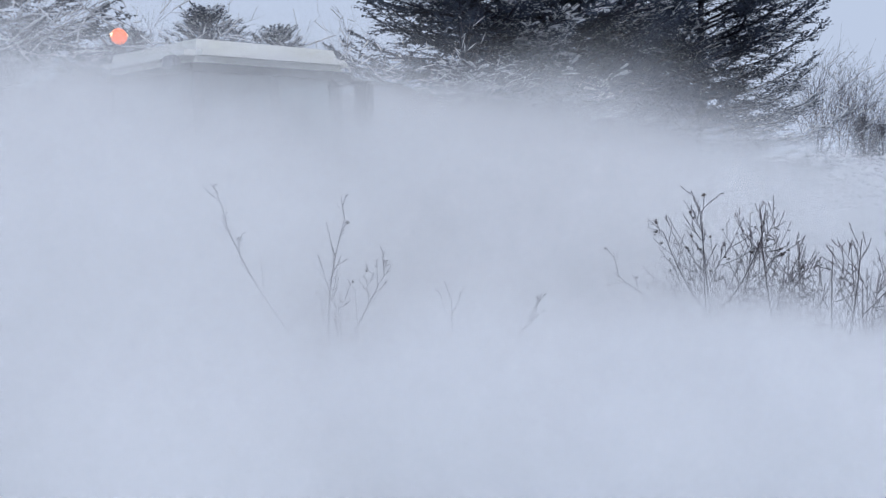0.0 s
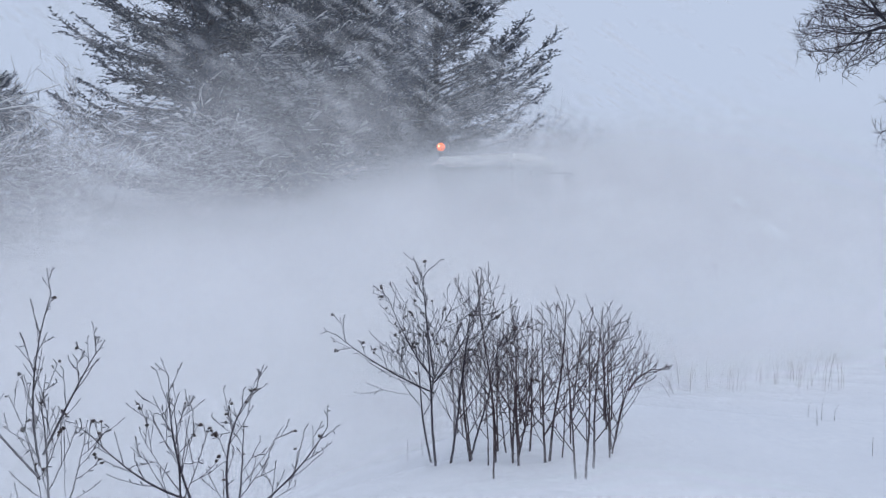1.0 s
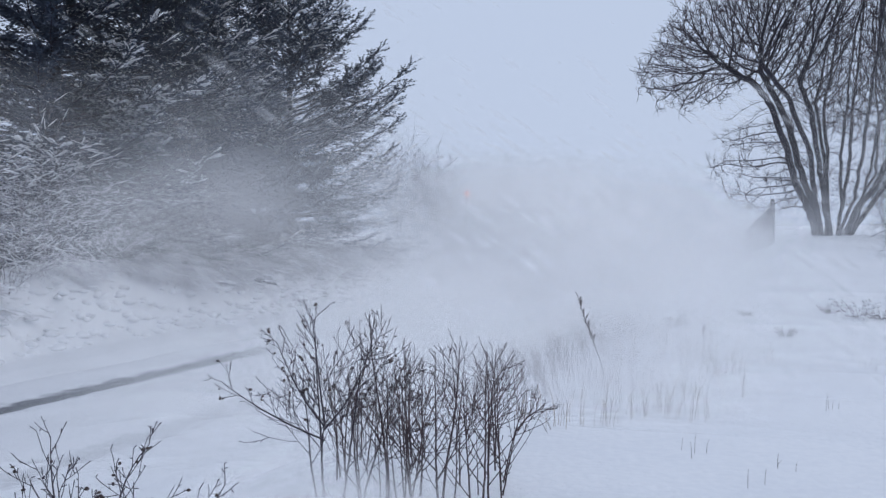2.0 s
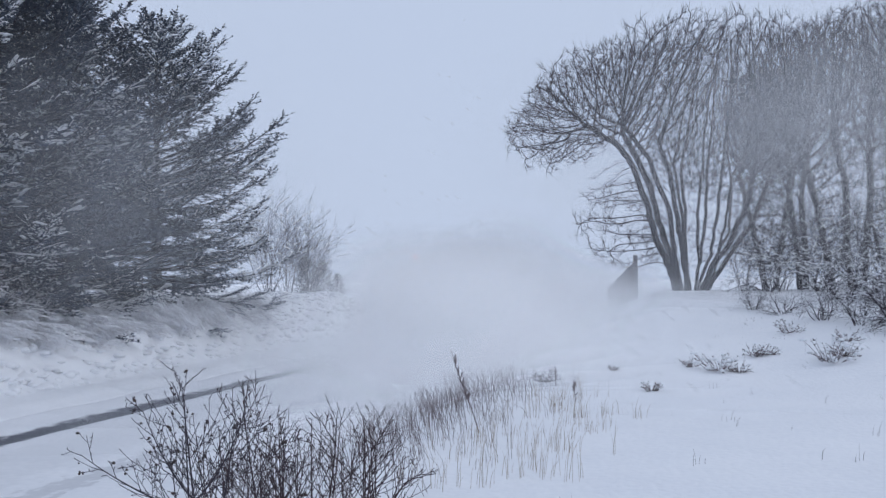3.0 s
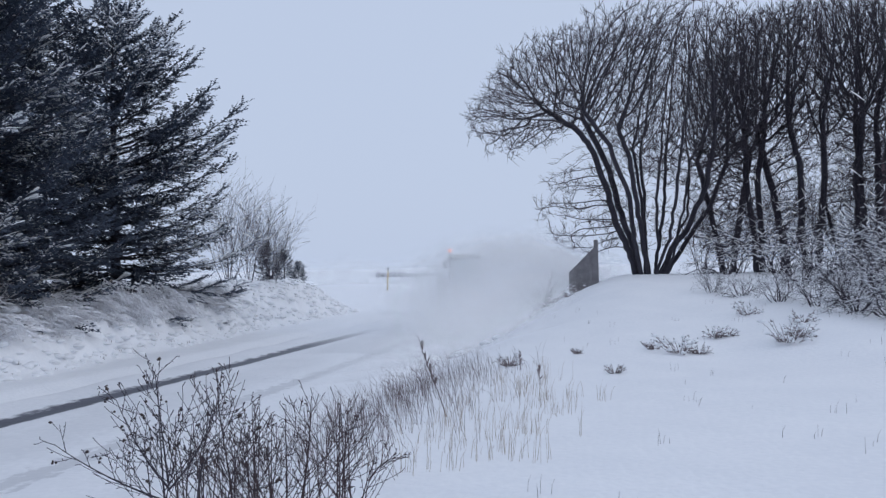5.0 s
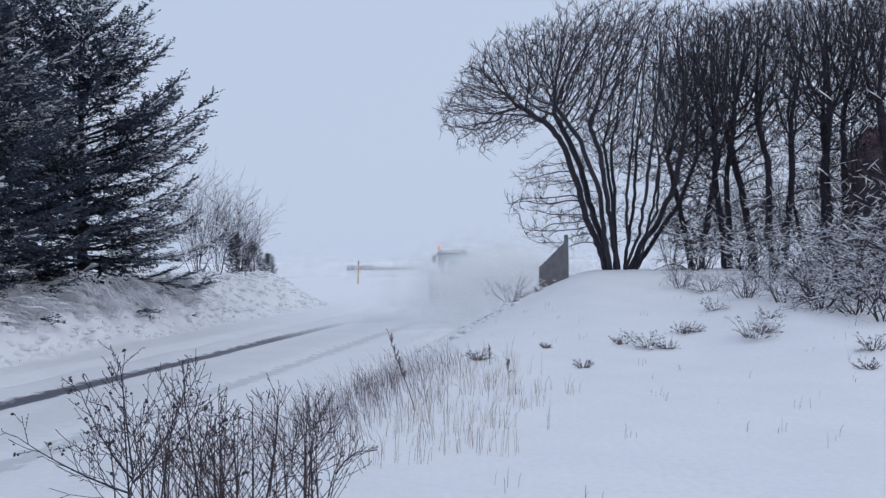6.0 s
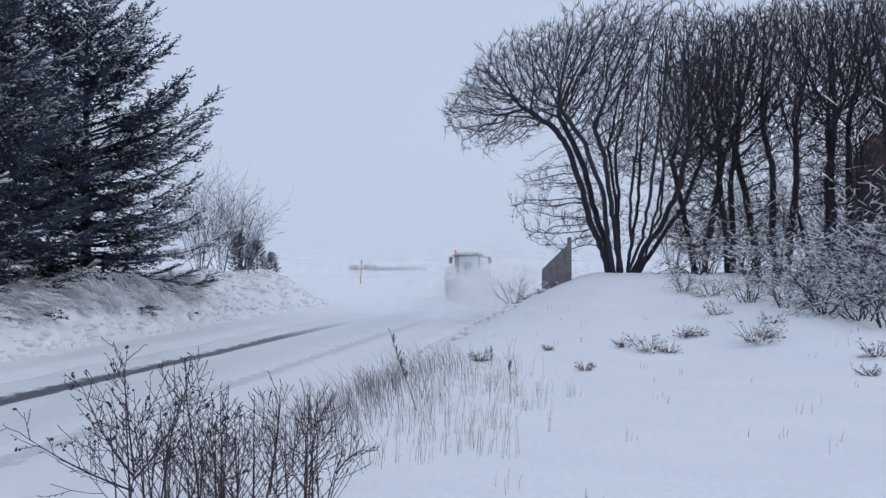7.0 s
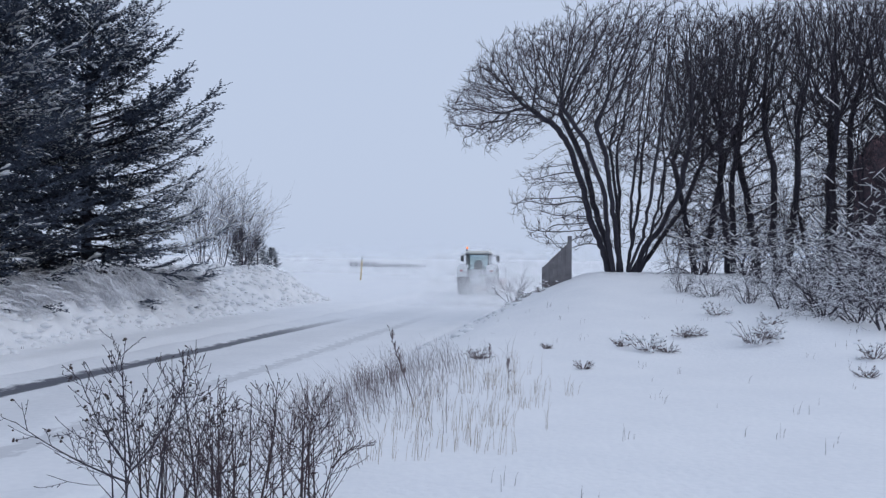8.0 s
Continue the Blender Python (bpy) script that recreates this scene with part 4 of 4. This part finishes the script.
# ---- plank panel, marker pole, hedge, barn ----
def plank_panel():
    random.seed(95)
    ob = thing("plank_panel", pose(4.0, 32.5, land(4.0, 32.4) - 0.12, 0, 0, 4), "dark weathered plank panel with a slanting top, beside the tree", "panel")
    part("post", box(0.13, 0.13, 1.75, (0.36, 0.05, 0.86), 0.015), BOARD, ob)
    for k in range(7):
        x = 0.27 - k * 0.135
        top = 1.52 - 0.13 * k
        plank = box(0.13, 0.03, top, (x, rnd(-0.006, 0.006), top / 2 - 0.05), 0.004)
        for v in plank.verts:
            if v.co.z > top / 2:
                v.co.z += (v.co.x - x) * 0.96
        part("plank", plank, BOARD, ob)
    for z in (0.30, 0.62):
        part("rail", box(0.95, 0.05, 0.09, (-0.12, 0.045, z), 0.008), BOARD, ob)


plank_panel()

pole = thing("marker_pole", pose(-7.8, 90.0, land(-7.8, 90) - 0.1, 0, 3, 0), "yellow snow marker pole at the field edge", "pole")
part("shaft", rod((0, 0, 0), (0, 0, 2.0), 0.065), YELLOW, pole)
part("tip", rod((0, 0, 2.0), (0, 0, 2.3), 0.05), BLACK, pole)

random.seed(96)
hb = Build()
for _ in range(320):
    x = rnd(-15.6, -3.0)
    y = 160 + rnd(-0.8, 0.8)
    h = rnd(0.15, 0.62) * (1.25 if x < -11 else 0.85)
    hb.lump((x, y, land(x, 160) + h * 0.6), rnd(0.18, 0.4), rnd(0.2, 0.4), h * 0.7, 6, rnd(0, 3))
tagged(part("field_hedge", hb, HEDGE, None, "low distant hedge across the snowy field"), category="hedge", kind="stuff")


def barn():
    ob = thing("barn", pose(28.7, 49, land(28.7, 49) - 0.2, 0, 0, -8), "dark red timber barn behind the trees", "building")
    part("wall", box(12, 8, 6.4, (0, 0, 3.2), 0.02), RED_WALL, ob)
    for k in range(46):
        part("batten", box(0.05, 0.04, 6.2, (-5.85 + k * 0.26, -4.02, 3.15), 0), RED_WALL, ob)
    b = Build()
    b.v = [Vector(p) for p in ((-6.3, -4.4, 6.3), (6.3, -4.4, 6.3), (6.3, 0, 8.4), (-6.3, 0, 8.4), (-6.3, 4.4, 6.3), (6.3, 4.4, 6.3), (-6.3, -4.4, 6.15), (6.3, -4.4, 6.15), (6.3, 4.4, 6.15), (-6.3, 4.4, 6.15))]
    b.f = [(0, 1, 2, 3), (3, 2, 5, 4), (6, 7, 1, 0), (8, 9, 4, 5), (9, 6, 0, 3, 4), (7, 8, 5, 2, 1), (6, 9, 8, 7)]
    part("roof", b, ROOF, ob)
    win = part("window", box(1.3, 0.1, 1.0, (-3.2, -4.05, 4.2), 0.01), BLACK, ob)
    part("window_frame", box(1.5, 0.06, 0.1, (-3.2, -4.07, 4.75), 0.01), WHITED, win)


barn()


# ---- the tractor with its snow plough ----
def wheel(name, parent, x, y, r, w):
    pivot = new(name)
    pivot.parent = parent
    pivot.matrix_basis = pose(x, y, r)
    n, b = 28, Build()
    prof = [(0.58, 0.42), (0.70, 0.5), (0.93, 0.5), (1.0, 0.4), (1.0, -0.4), (0.93, -0.5), (0.70, -0.5), (0.58, -0.42)]
    for k in range(n):
        a = 2 * math.pi * k / n
        for q, h in prof:
            b.v.append(Vector((h * w, math.cos(a) * r * q * 0.97, math.sin(a) * r * q * 0.97)))
    m = len(prof)
    for k in range(n):
        for j in range(m):
            b.f.append((k * m + j, ((k + 1) % n) * m + j, ((k + 1) % n) * m + (j + 1) % m, k * m + (j + 1) % m))
    part("tyre", b, RUBBER, pivot, smooth=True)
    lugs = Build()
    for k in range(22):
        for sgn in (-1, 1):
            a = 2 * math.pi * (k + (0.5 if sgn > 0 else 0)) / 22
            p = Vector((sgn * 0.02 * w, math.cos(a) * r * 0.97, math.sin(a) * r * 0.97))
            q = Vector((sgn * 0.47 * w, math.cos(a + 0.2) * r * 0.96, math.sin(a + 0.2) * r * 0.96))
            lugs.tube([p, q], [0.035, 0.03], 4, True)
    part("tread_lugs", lugs, RUBBER, pivot)
    rim = Build()
    for k in range(n):
        a = 2 * math.pi * k / n
        for q, h in ((0.58, 0.42), (0.5, 0.30), (0.2, 0.12), (0.0, 0.14)):
            s = 1 if x > 0 else -1
            rim.v.append(Vector((s * h * w, math.cos(a) * r * q, math.sin(a) * r * q)))
    for k in range(n):
        for j in range(3):
            rim.f.append((k * 4 + j, ((k + 1) % n) * 4 + j, ((k + 1) % n) * 4 + j + 1, k * 4 + j + 1))
    part("rim", rim, WHITED, pivot, smooth=True)
    return pivot


def fender(x):
    b, n = Build(), 10
    for k in range(n + 1):
        a = math.radians(15 + 150 * k / n)
        for dx, rr in ((-0.34, 1.08), (0.34, 1.08), (0.34, 1.03), (-0.34, 1.03)):
            b.v.append(Vector((x + dx, -0.2 + math.cos(a) * rr, 0.95 + math.sin(a) * rr)))
    for k in range(n):
        for j in range(4):
            b.f.append((k * 4 + j, k * 4 + (j + 1) % 4, k * 4 + 4 + (j + 1) % 4, k * 4 + 4 + j))
    b.f += [(0, 1, 2, 3), (n * 4 + 3, n * 4 + 2, n * 4 + 1, n * 4)]
    return b


tractor = thing("tractor", pose(0, 0, 0), "cream-roofed tractor plastered with snow, ploughing the road", "tractor")
WHEELS = [(wheel("wheel", tractor, -0.95, -0.2, 0.95, 0.62), 0.95), (wheel("wheel", tractor, 0.95, -0.2, 0.95, 0.62), 0.95), (wheel("wheel", tractor, -0.86, 2.55, 0.72, 0.5), 0.72), (wheel("wheel", tractor, 0.86, 2.55, 0.72, 0.5), 0.72)]
part("chassis", box(0.62, 3.9, 0.5, (0, 1.2, 0.85), 0.06), BLACK, tractor)
part("rear_axle", box(1.5, 0.34, 0.34, (0, -0.2, 0.95), 0.06), BLACK, tractor)
part("front_axle", box(1.4, 0.2, 0.2, (0, 2.55, 0.72), 0.04), BLACK, tractor)
part("rear_body", box(0.95, 0.5, 0.75, (0, -0.62, 1.15), 0.08, 0.9), WHITED, tractor)
hood = part("hood", box(0.9, 2.2, 0.85, (0, 2.15, 1.5), 0.14, 0.86), GREENISH, tractor)
part("grille", box(0.6, 0.05, 0.6, (0, 3.25, 1.45), 0.02), BLACK, hood)
part("exhaust", rod((0.52, 1.2, 1.4), (0.52, 1.2, 2.75), 0.06), STEEL, tractor)
for x in (-0.95, 0.95):
    part("fender", fender(x), WHITED, tractor, "fender caked with snow")
part("cab_base", box(1.5, 1.5, 0.5, (0, 0.3, 1.45), 0.06), WHITED, tractor)
for x in (-0.74, 0.74):
    for y in (-0.42, 0.35, 1.02):
        part("cab_post", rod((x, y, 1.6), (x * 0.97, y * 0.96, 2.72), 0.045), BLACK, tractor)
part("rear_window", box(1.4, 0.015, 1.0, (0, -0.43, 2.2), 0), GLASS, tractor)
part("windscreen", box(1.4, 0.015, 1.0, (0, 1.03, 2.2), 0), GLASS, tractor)
for x in (-0.755, 0.755):
    part("side_window", box(0.015, 1.36, 1.0, (x, 0.3, 2.2), 0), GLASS, tractor)
part("seat", box(0.55, 0.5, 0.7, (0, 0.1, 1.95), 0.1), BLACK, tractor)
part("steering_wheel", box(0.4, 0.06, 0.4, (0, 0.65, 2.05), 0.05), BLACK, tractor)
roof = part("roof", box(1.8, 1.75, 0.24, (0, 0.3, 2.82), 0.1, 0.92), CREAM, tractor, "cream cab roof")
part("roof_rim", box(1.74, 1.69, 0.07, (0, 0.3, 2.70), 0.02), BLACK, roof)
for x in (-0.62, 0.62):
    part("work_light", box(0.2, 0.08, 0.12, (x, -0.58, 2.74), 0.02), STEEL, roof)
    part("tail_light", box(0.2, 0.06, 0.12, (x * 1.6, -1.12, 1.62), 0.02), TAIL, tractor)
    arm = part("mirror_arm", rod((x * 1.2, 1.0, 2.62), (x * 1.92, 0.95, 2.62), 0.022), BLACK, tractor)
    part("mirror", box(0.22, 0.09, 0.4, (x * 1.95, 0.95, 2.42), 0.03), BLACK, arm)
    part("lift_arm", rod((x * 0.7, -0.7, 0.75), (x * 0.75, -1.5, 0.6), 0.05), STEEL, tractor)
beacon = part("beacon", rod((-0.72, -0.35, 2.9), (-0.72, -0.35, 3.02), 0.05), BLACK, tractor)
bm = bmesh.new()
bmesh.ops.create_uvsphere(bm, u_segments=16, v_segments=10, radius=0.075)
bmesh.ops.translate(bm, vec=(-0.72, -0.35, 3.12), verts=bm.verts)
part("amber_dome", bm, AMBER, beacon, "glowing amber dome", True)
part("bulb", box(0.07, 0.16, 0.07, (-0.72, -0.35, 3.13), 0.02), BEACON_CORE, beacon)
blade = Build()
for k in range(9):
    x = -1.5 + 3.0 * k / 8
    for a in range(7):
        t = radians(-50 + 110 * a / 6)
        blade.v.append(Vector((x, 4.55 - 0.5 * math.cos(t) + 0.45 * (k / 8 - 0.5) * -1, 0.52 + 0.55 * math.sin(t))))
for k in range(8):
    for a in range(6):
        i = k * 7 + a
        blade.f.append((i, i + 7, i + 8, i + 1))
plough = part("plough_blade", blade, ORANGE, tractor, "orange curved plough blade", True)
part("plough_frame", box(0.9, 1.0, 0.2, (0, 3.7, 0.6), 0.03), STEEL, tractor)
for x in (-1.45, 1.45):
    part("blade_marker", rod((x, 4.3, 0.9), (x, 4.3, 1.75), 0.03), BLACK, plough)
thickness = plough.modifiers.new("thickness", "SOLIDIFY")
thickness.thickness = 0.03


# ---- blown snow ----
def drift(seed, count, rx, ry, rz, size, material, facing, squash=0.75, label="cloud of powder snow whirled up by the plough", name="snow_cloud", tilt=0.55):
    """A cloud of soft wisps inside a flattened round space, turned roughly towards one side."""
    random.seed(seed)
    b = Build()
    for _ in range(count):
        while True:
            p = jitter(1)
            if p.length < 1:
                break
        c = Vector((p.x * rx, p.y * ry, p.z * rz))
        b.disc(c, Vector(facing) + jitter(tilt), size * rnd(0.65, 1.25) * (1.15 - 0.35 * abs(p.z)), squash * rnd(0.75, 1.1))
    return tagged(part(name, b, material, None, label, True), category="snow cloud", group="blown snow", kind="stuff")


def road_at(y, s=0.0):
    return -7.5 + 0.157 * y + s


TRACTOR_Y = [(0.0, 5.6), (0.2, 7.9), (0.4, 10.1), (0.6, 12.2), (0.8, 14.2), (1.0, 16.1), (1.5, 20.6), (2.0, 24.9), (2.5, 28.9), (3.0, 32.7), (3.5, 36.4), (4.0, 40.0), (4.5, 43.5), (5.0, 46.8), (5.5, 49.8), (6.0, 52.5), (6.5, 55.1), (7.0, 57.7), (7.5, 60.3), (8.0, 62.8)]


def tractor_y(t):
    return float(np.interp(t, [r[0] for r in TRACTOR_Y], [r[1] for r in TRACTOR_Y]))


def time_at(y):
    if y < 5.6:
        return (y - 5.6) / 11.0
    return float(np.interp(y, [r[1] for r in TRACTOR_Y], [r[0] for r in TRACTOR_Y]))


CLOUDS = []
random.seed(110)
for i in range(36):
    station = -8.0 + 2.0 * i
    x = road_at(station, rnd(0.6, 2.6) if station < 50 else rnd(1.8, 3.4))
    eye_way = Vector((-x, -station, 0)).normalized() + Vector((0, 0, 0.8 if station < 16 else 1.25))
    rise = float(np.interp(station, [-8, 6, 14, 22, 48, 58], [1.45, 1.4, 1.6, 2.2, 1.9, 0.9]))
    wide = float(np.interp(station, [-8, 40, 60], [2.7, 2.9, 2.2]))
    ob = drift(200 + i, 60 if station < 16 else 17, wide, wide * 0.9, rise, 1.9 if station < 16 else 3.3 if station < 50 else 1.9, DUST if station < 16 else FAR_DUST if station < 42 else VEIL, eye_way)
    CLOUDS.append((ob, x, station, time_at(station - 4.2), rise * 0.85))

# snow thrown out over the verge
THROWN = []
for i, (x, y, z, r, t0, t1) in enumerate((
    (-2.3, 1.9, 0.95, 0.65, 0.0, 2.4), (-1.6, 2.6, 0.9, 0.65, 0.0, 2.6), (-1.0, 3.1, 0.95, 0.65, 0.0, 2.8), (-0.4, 3.6, 0.85, 0.65, 0.0, 2.8),
    (-3.3, 3.0, 0.75, 0.9, 0.0, 1.2), (-2.7, 3.9, 0.8, 1.0, 0.0, 1.0), (-2.1, 4.8, 0.65, 1.0, 0.0, 1.2), (-1.4, 5.5, 0.5, 1.0, 0.0, 1.3),
    (-4.4, 3.6, 1.1, 1.2, 0.0, 1.1), (-3.6, 5.2, 1.0, 1.3, 0.0, 1.3), (-2.6, 6.6, 0.9, 1.4, 0.0, 1.5), (-1.7, 3.4, 0.3, 0.7, 0.0, 1.2), (-1.1, 4.0, 0.2, 0.7, 0.0, 1.2),
    (-3.2, 9.0, 1.0, 1.7, 0.0, 1.9), (-2.2, 12.0, 1.1, 2.0, 0.2, 2.4), (-0.8, 9.5, 0.7, 1.5, 0.3, 1.9), (-0.4, 13.5, 1.0, 2.0, 0.4, 2.6), (0.6, 17.0, 1.2, 2.2, 0.7, 3.4),
    (-1.5, 17.5, 1.4, 2.4, 0.6, 3.0), (1.2, 21.5, 1.3, 2.2, 1.7, 4.0), (-0.6, 22.5, 1.5, 2.6, 1.0, 3.8), (2.4, 26.5, 1.5, 2.2, 2.2, 4.6), (0.4, 27.5, 1.6, 2.6, 1.9, 4.6), (1.6, 33.0, 1.6, 2.6, 2.6, 5.4), (2.6, 38.0, 1.5, 2.4, 3.4, 6.4), (3.4, 44.0, 1.4, 2.2, 4.4, 8.2), (4.6, 50.0, 1.3, 2.2, 5.2, 9.0), (5.4, 55.0, 1.2, 2.0, 5.8, 9.5), (-0.4, 46.0, 0.9, 2.4, 5.0, 13.0), (0.4, 50.0, 1.4, 2.6, 5.4, 13.0), (4.4, 27.0, 8.6, 4.8, 2.3, 4.4), (7.2, 26.0, 9.0, 4.8, 2.2, 4.3), (-8.8, 20.0, 8.0, 4.8, 2.2, 4.0), (12.5, 26.0, 9.4, 4.8, 2.2, 4.3), (-11.5, 19.0, 9.0, 4.8, 2.2, 4.0), (-1.7, 8.2, 0.6, 1.2, 1.0, 3.8), (-0.4, 9.0, 0.6, 1.3, 1.0, 4.0), (0.4, 11.8, 0.8, 1.6, 1.0, 4.4), (-1.5, 4.4, 0.4, 0.62, 1.9, 3.7), (-9.0, 9.0, 3.3, 2.8, 0.5, 1.7), (-10.0, 13.0, 3.6, 3.0, 0.5, 1.6), (-1.2, 10.8, 0.6, 1.3, 0.4, 2.6), (0.0, 10.4, 0.6, 1.2, 0.5, 2.7),
)):
    ob = drift(300 + i, 44 if y < 8 else 5 if z > 7 and x < 0 else 9 if z > 7 else 8 if y > 40 or z > 3 else 15, 1.15 * r, 0.8 * r, 0.55 * r, (1.0 if y < 8 else 1.5) * r, HIGH_HAZE if z > 7 else VEIL if y > 40 or z > 3 else FAR_DUST if y > 8 or r < 0.66 else DUST, Vector((-x, -y, 0)).normalized() + Vector((0, 0, 0.7 if z < 3 else 0.1)), tilt=0.55 if z < 3 else 0.2)
    THROWN.append((ob, x, y, z, r, t0, t1))

VEILS = []
for i, (x, y, z, peak) in enumerate(((-9.5, 19, 3.4, 1.2), (-8.5, 23, 3.6, 1.2), (-9.5, 15, 3.2, 1.2), (-7.5, 27, 3.2, 1.2), (-8.0, 12, 3.0, 1.2))):
    VEILS.append((drift(330 + i, 8, 3.2, 2.0, 2.8, 3.0, THIN_DUST, Vector((-x, -y, 0)).normalized() + Vector((0, 0, 0.5))), x, y, z, peak))

# static thin sheets added to stand for distance haze over the far field
for i, (x, y, z) in enumerate(((-12, 118, 1.5), (-2, 112, 1.8), (8, 106, 1.2), (-24, 122, 1.6), (6, 92, 1.6))):
    drift(350 + i, 10, 9, 3, 1.6, 7.0, VEIL, (-x, -y, 0), 0.35, "thin haze veil added over the far field", "field_haze", 0.2).matrix_basis = pose(x, y, z)


def flakes(seed, count, lo, hi, size, long, fall):
    """Flakes drawn out along their flight."""
    random.seed(seed)
    b = Build()
    way = Vector(fall).normalized()
    for _ in range(count):
        c = Vector([rnd(a, d) for a, d in zip(lo, hi)])
        k = size * rnd(0.4, 1.5)
        start = len(b.v)
        n = Vector((0.2, -0.8, 0.8)) + jitter(0.3)
        acr = way.cross(n).normalized() * k
        al = way * k * long * rnd(0.6, 1.5)
        b.v += [c, c + al, c + al * 0.5 + acr * 0.8, c + acr, c - al * 0.5 + acr * 0.7, c - al, c - al * 0.5 - acr * 0.8, c - acr, c + al * 0.5 - acr * 0.7]
        uv = [(0, 0), (1, 0), (0.8, 0.6), (0, 1), (-0.8, 0.6), (-1, 0), (-0.8, -0.6), (0, -1), (0.8, -0.6)]
        for j in range(8):
            face = (0, 1 + j, 1 + (j + 1) % 8)
            b.f.append(tuple(start + q for q in face))
            b.uv += [uv[q] for q in face]
    return tagged(part("snow_flakes", b, FLAKE, None, "snow flakes blown on the wind"), category="snow", group="blown snow", kind="stuff")


WIND = Vector((6.5, 0.6, -4.6))
FLAKES = []
for i, (t_mid, count, long, size) in enumerate(((0.75, 420, 2.8, 0.085), (1.15, 460, 2.8, 0.085), (1.55, 400, 2.6, 0.085), (2.3, 200, 2.6, 0.05), (2.8, 90, 1.4, 0.03))):
    ob = flakes(400 + i, count, (-3.6, -4.0, -2.2), (3.6, 4.0, 2.2), size, long, WIND)
    FLAKES.append((ob, Vector((-4.9 + 0.3 * i, 11.0 + 1.2 * i, 4.2)), t_mid))
FLAKES.append((flakes(410, 300, (-4.5, -4.0, -2.4), (4.5, 4.0, 2.4), 0.034, 1.3, WIND), Vector((2.6, 13.0, 4.0)), 2.85))


def motions():
    """All that moves besides the camera."""
    turn = ROAD_TURN
    walk(tractor, [(t, pose(road_at(y), y, 0.0, 0, 0, turn)) for t, y in TRACTOR_Y])
    ticks = [k / 15 for k in range(121)]
    for w, r in WHEELS:
        at = w.matrix_basis.translation.copy()
        walk(w, [(t, pose(*at, -math.degrees((tractor_y(t) - 5.6) * 1.012 / r), 0, 0)) for t in ticks])
    for ob, x, y, t0, k in CLOUDS:
        rows = []
        for j in range(0, 41):
            t = j * 0.2
            q = t - t0
            if q <= 0:
                z = -4.2 + (4.2 + 0.9 * k) * float(step(-0.25, 0.0, q))
                rows.append((t, pose(x - 0.3, y, z)))
            else:
                z = 0.9 * k + 0.25 * min(q, 0.6) - (0.65 * max(0.0, q - 0.5) + 0.32 * max(0.0, q - 0.5) ** 2) * (1.3 if y < 16 else 0.6)
                rows.append((t, pose(x - 0.3 + 0.9 * min(q, 4), y - 0.2 * min(q, 4), max(z, -5.0), 0, 0, 7 * min(q, 4))))
        walk(ob, rows)
    for ob, x, y, z, r, t0, t1 in THROWN:
        rows = []
        for j in range(41):
            t = j * 0.2
            up = float(step(t0 - 0.5, t0, t)) if t0 > 0 else 1.0
            down = max(0.0, (t - t0) / (t1 - t0))
            low = -1.7 * r - 0.3
            h = low + (z - low) * up - (z - low) * min(1.0, down ** 1.7)
            rows.append((t, pose(x + 0.6 * min(t, t1) - 0.6 * t0, y + 0.1 * min(t, t1), h, 0, 0, -6 * min(t, t1))))
        walk(ob, rows)
    for ob, x, y, z, peak in VEILS:
        walk(ob, [(t, pose(x + (t - peak) * 0.8, y, max(-7.0, z - (2.0 if t > peak else 3.2) * abs(t - peak) ** 1.6))) for t in (0.0, 0.4, 0.8, 1.2, 1.7, 2.2, 2.8, 3.4, 4.2, 5.2, 8.0)])
    for ob, mid, t_mid in FLAKES:
        rows = []
        for j in range(17):
            t = j * 0.5
            q = max(-1.6, min(1.6, t - t_mid))
            rows.append((t, Matrix.Translation(mid + WIND * q)))
        walk(ob, rows)


motions()
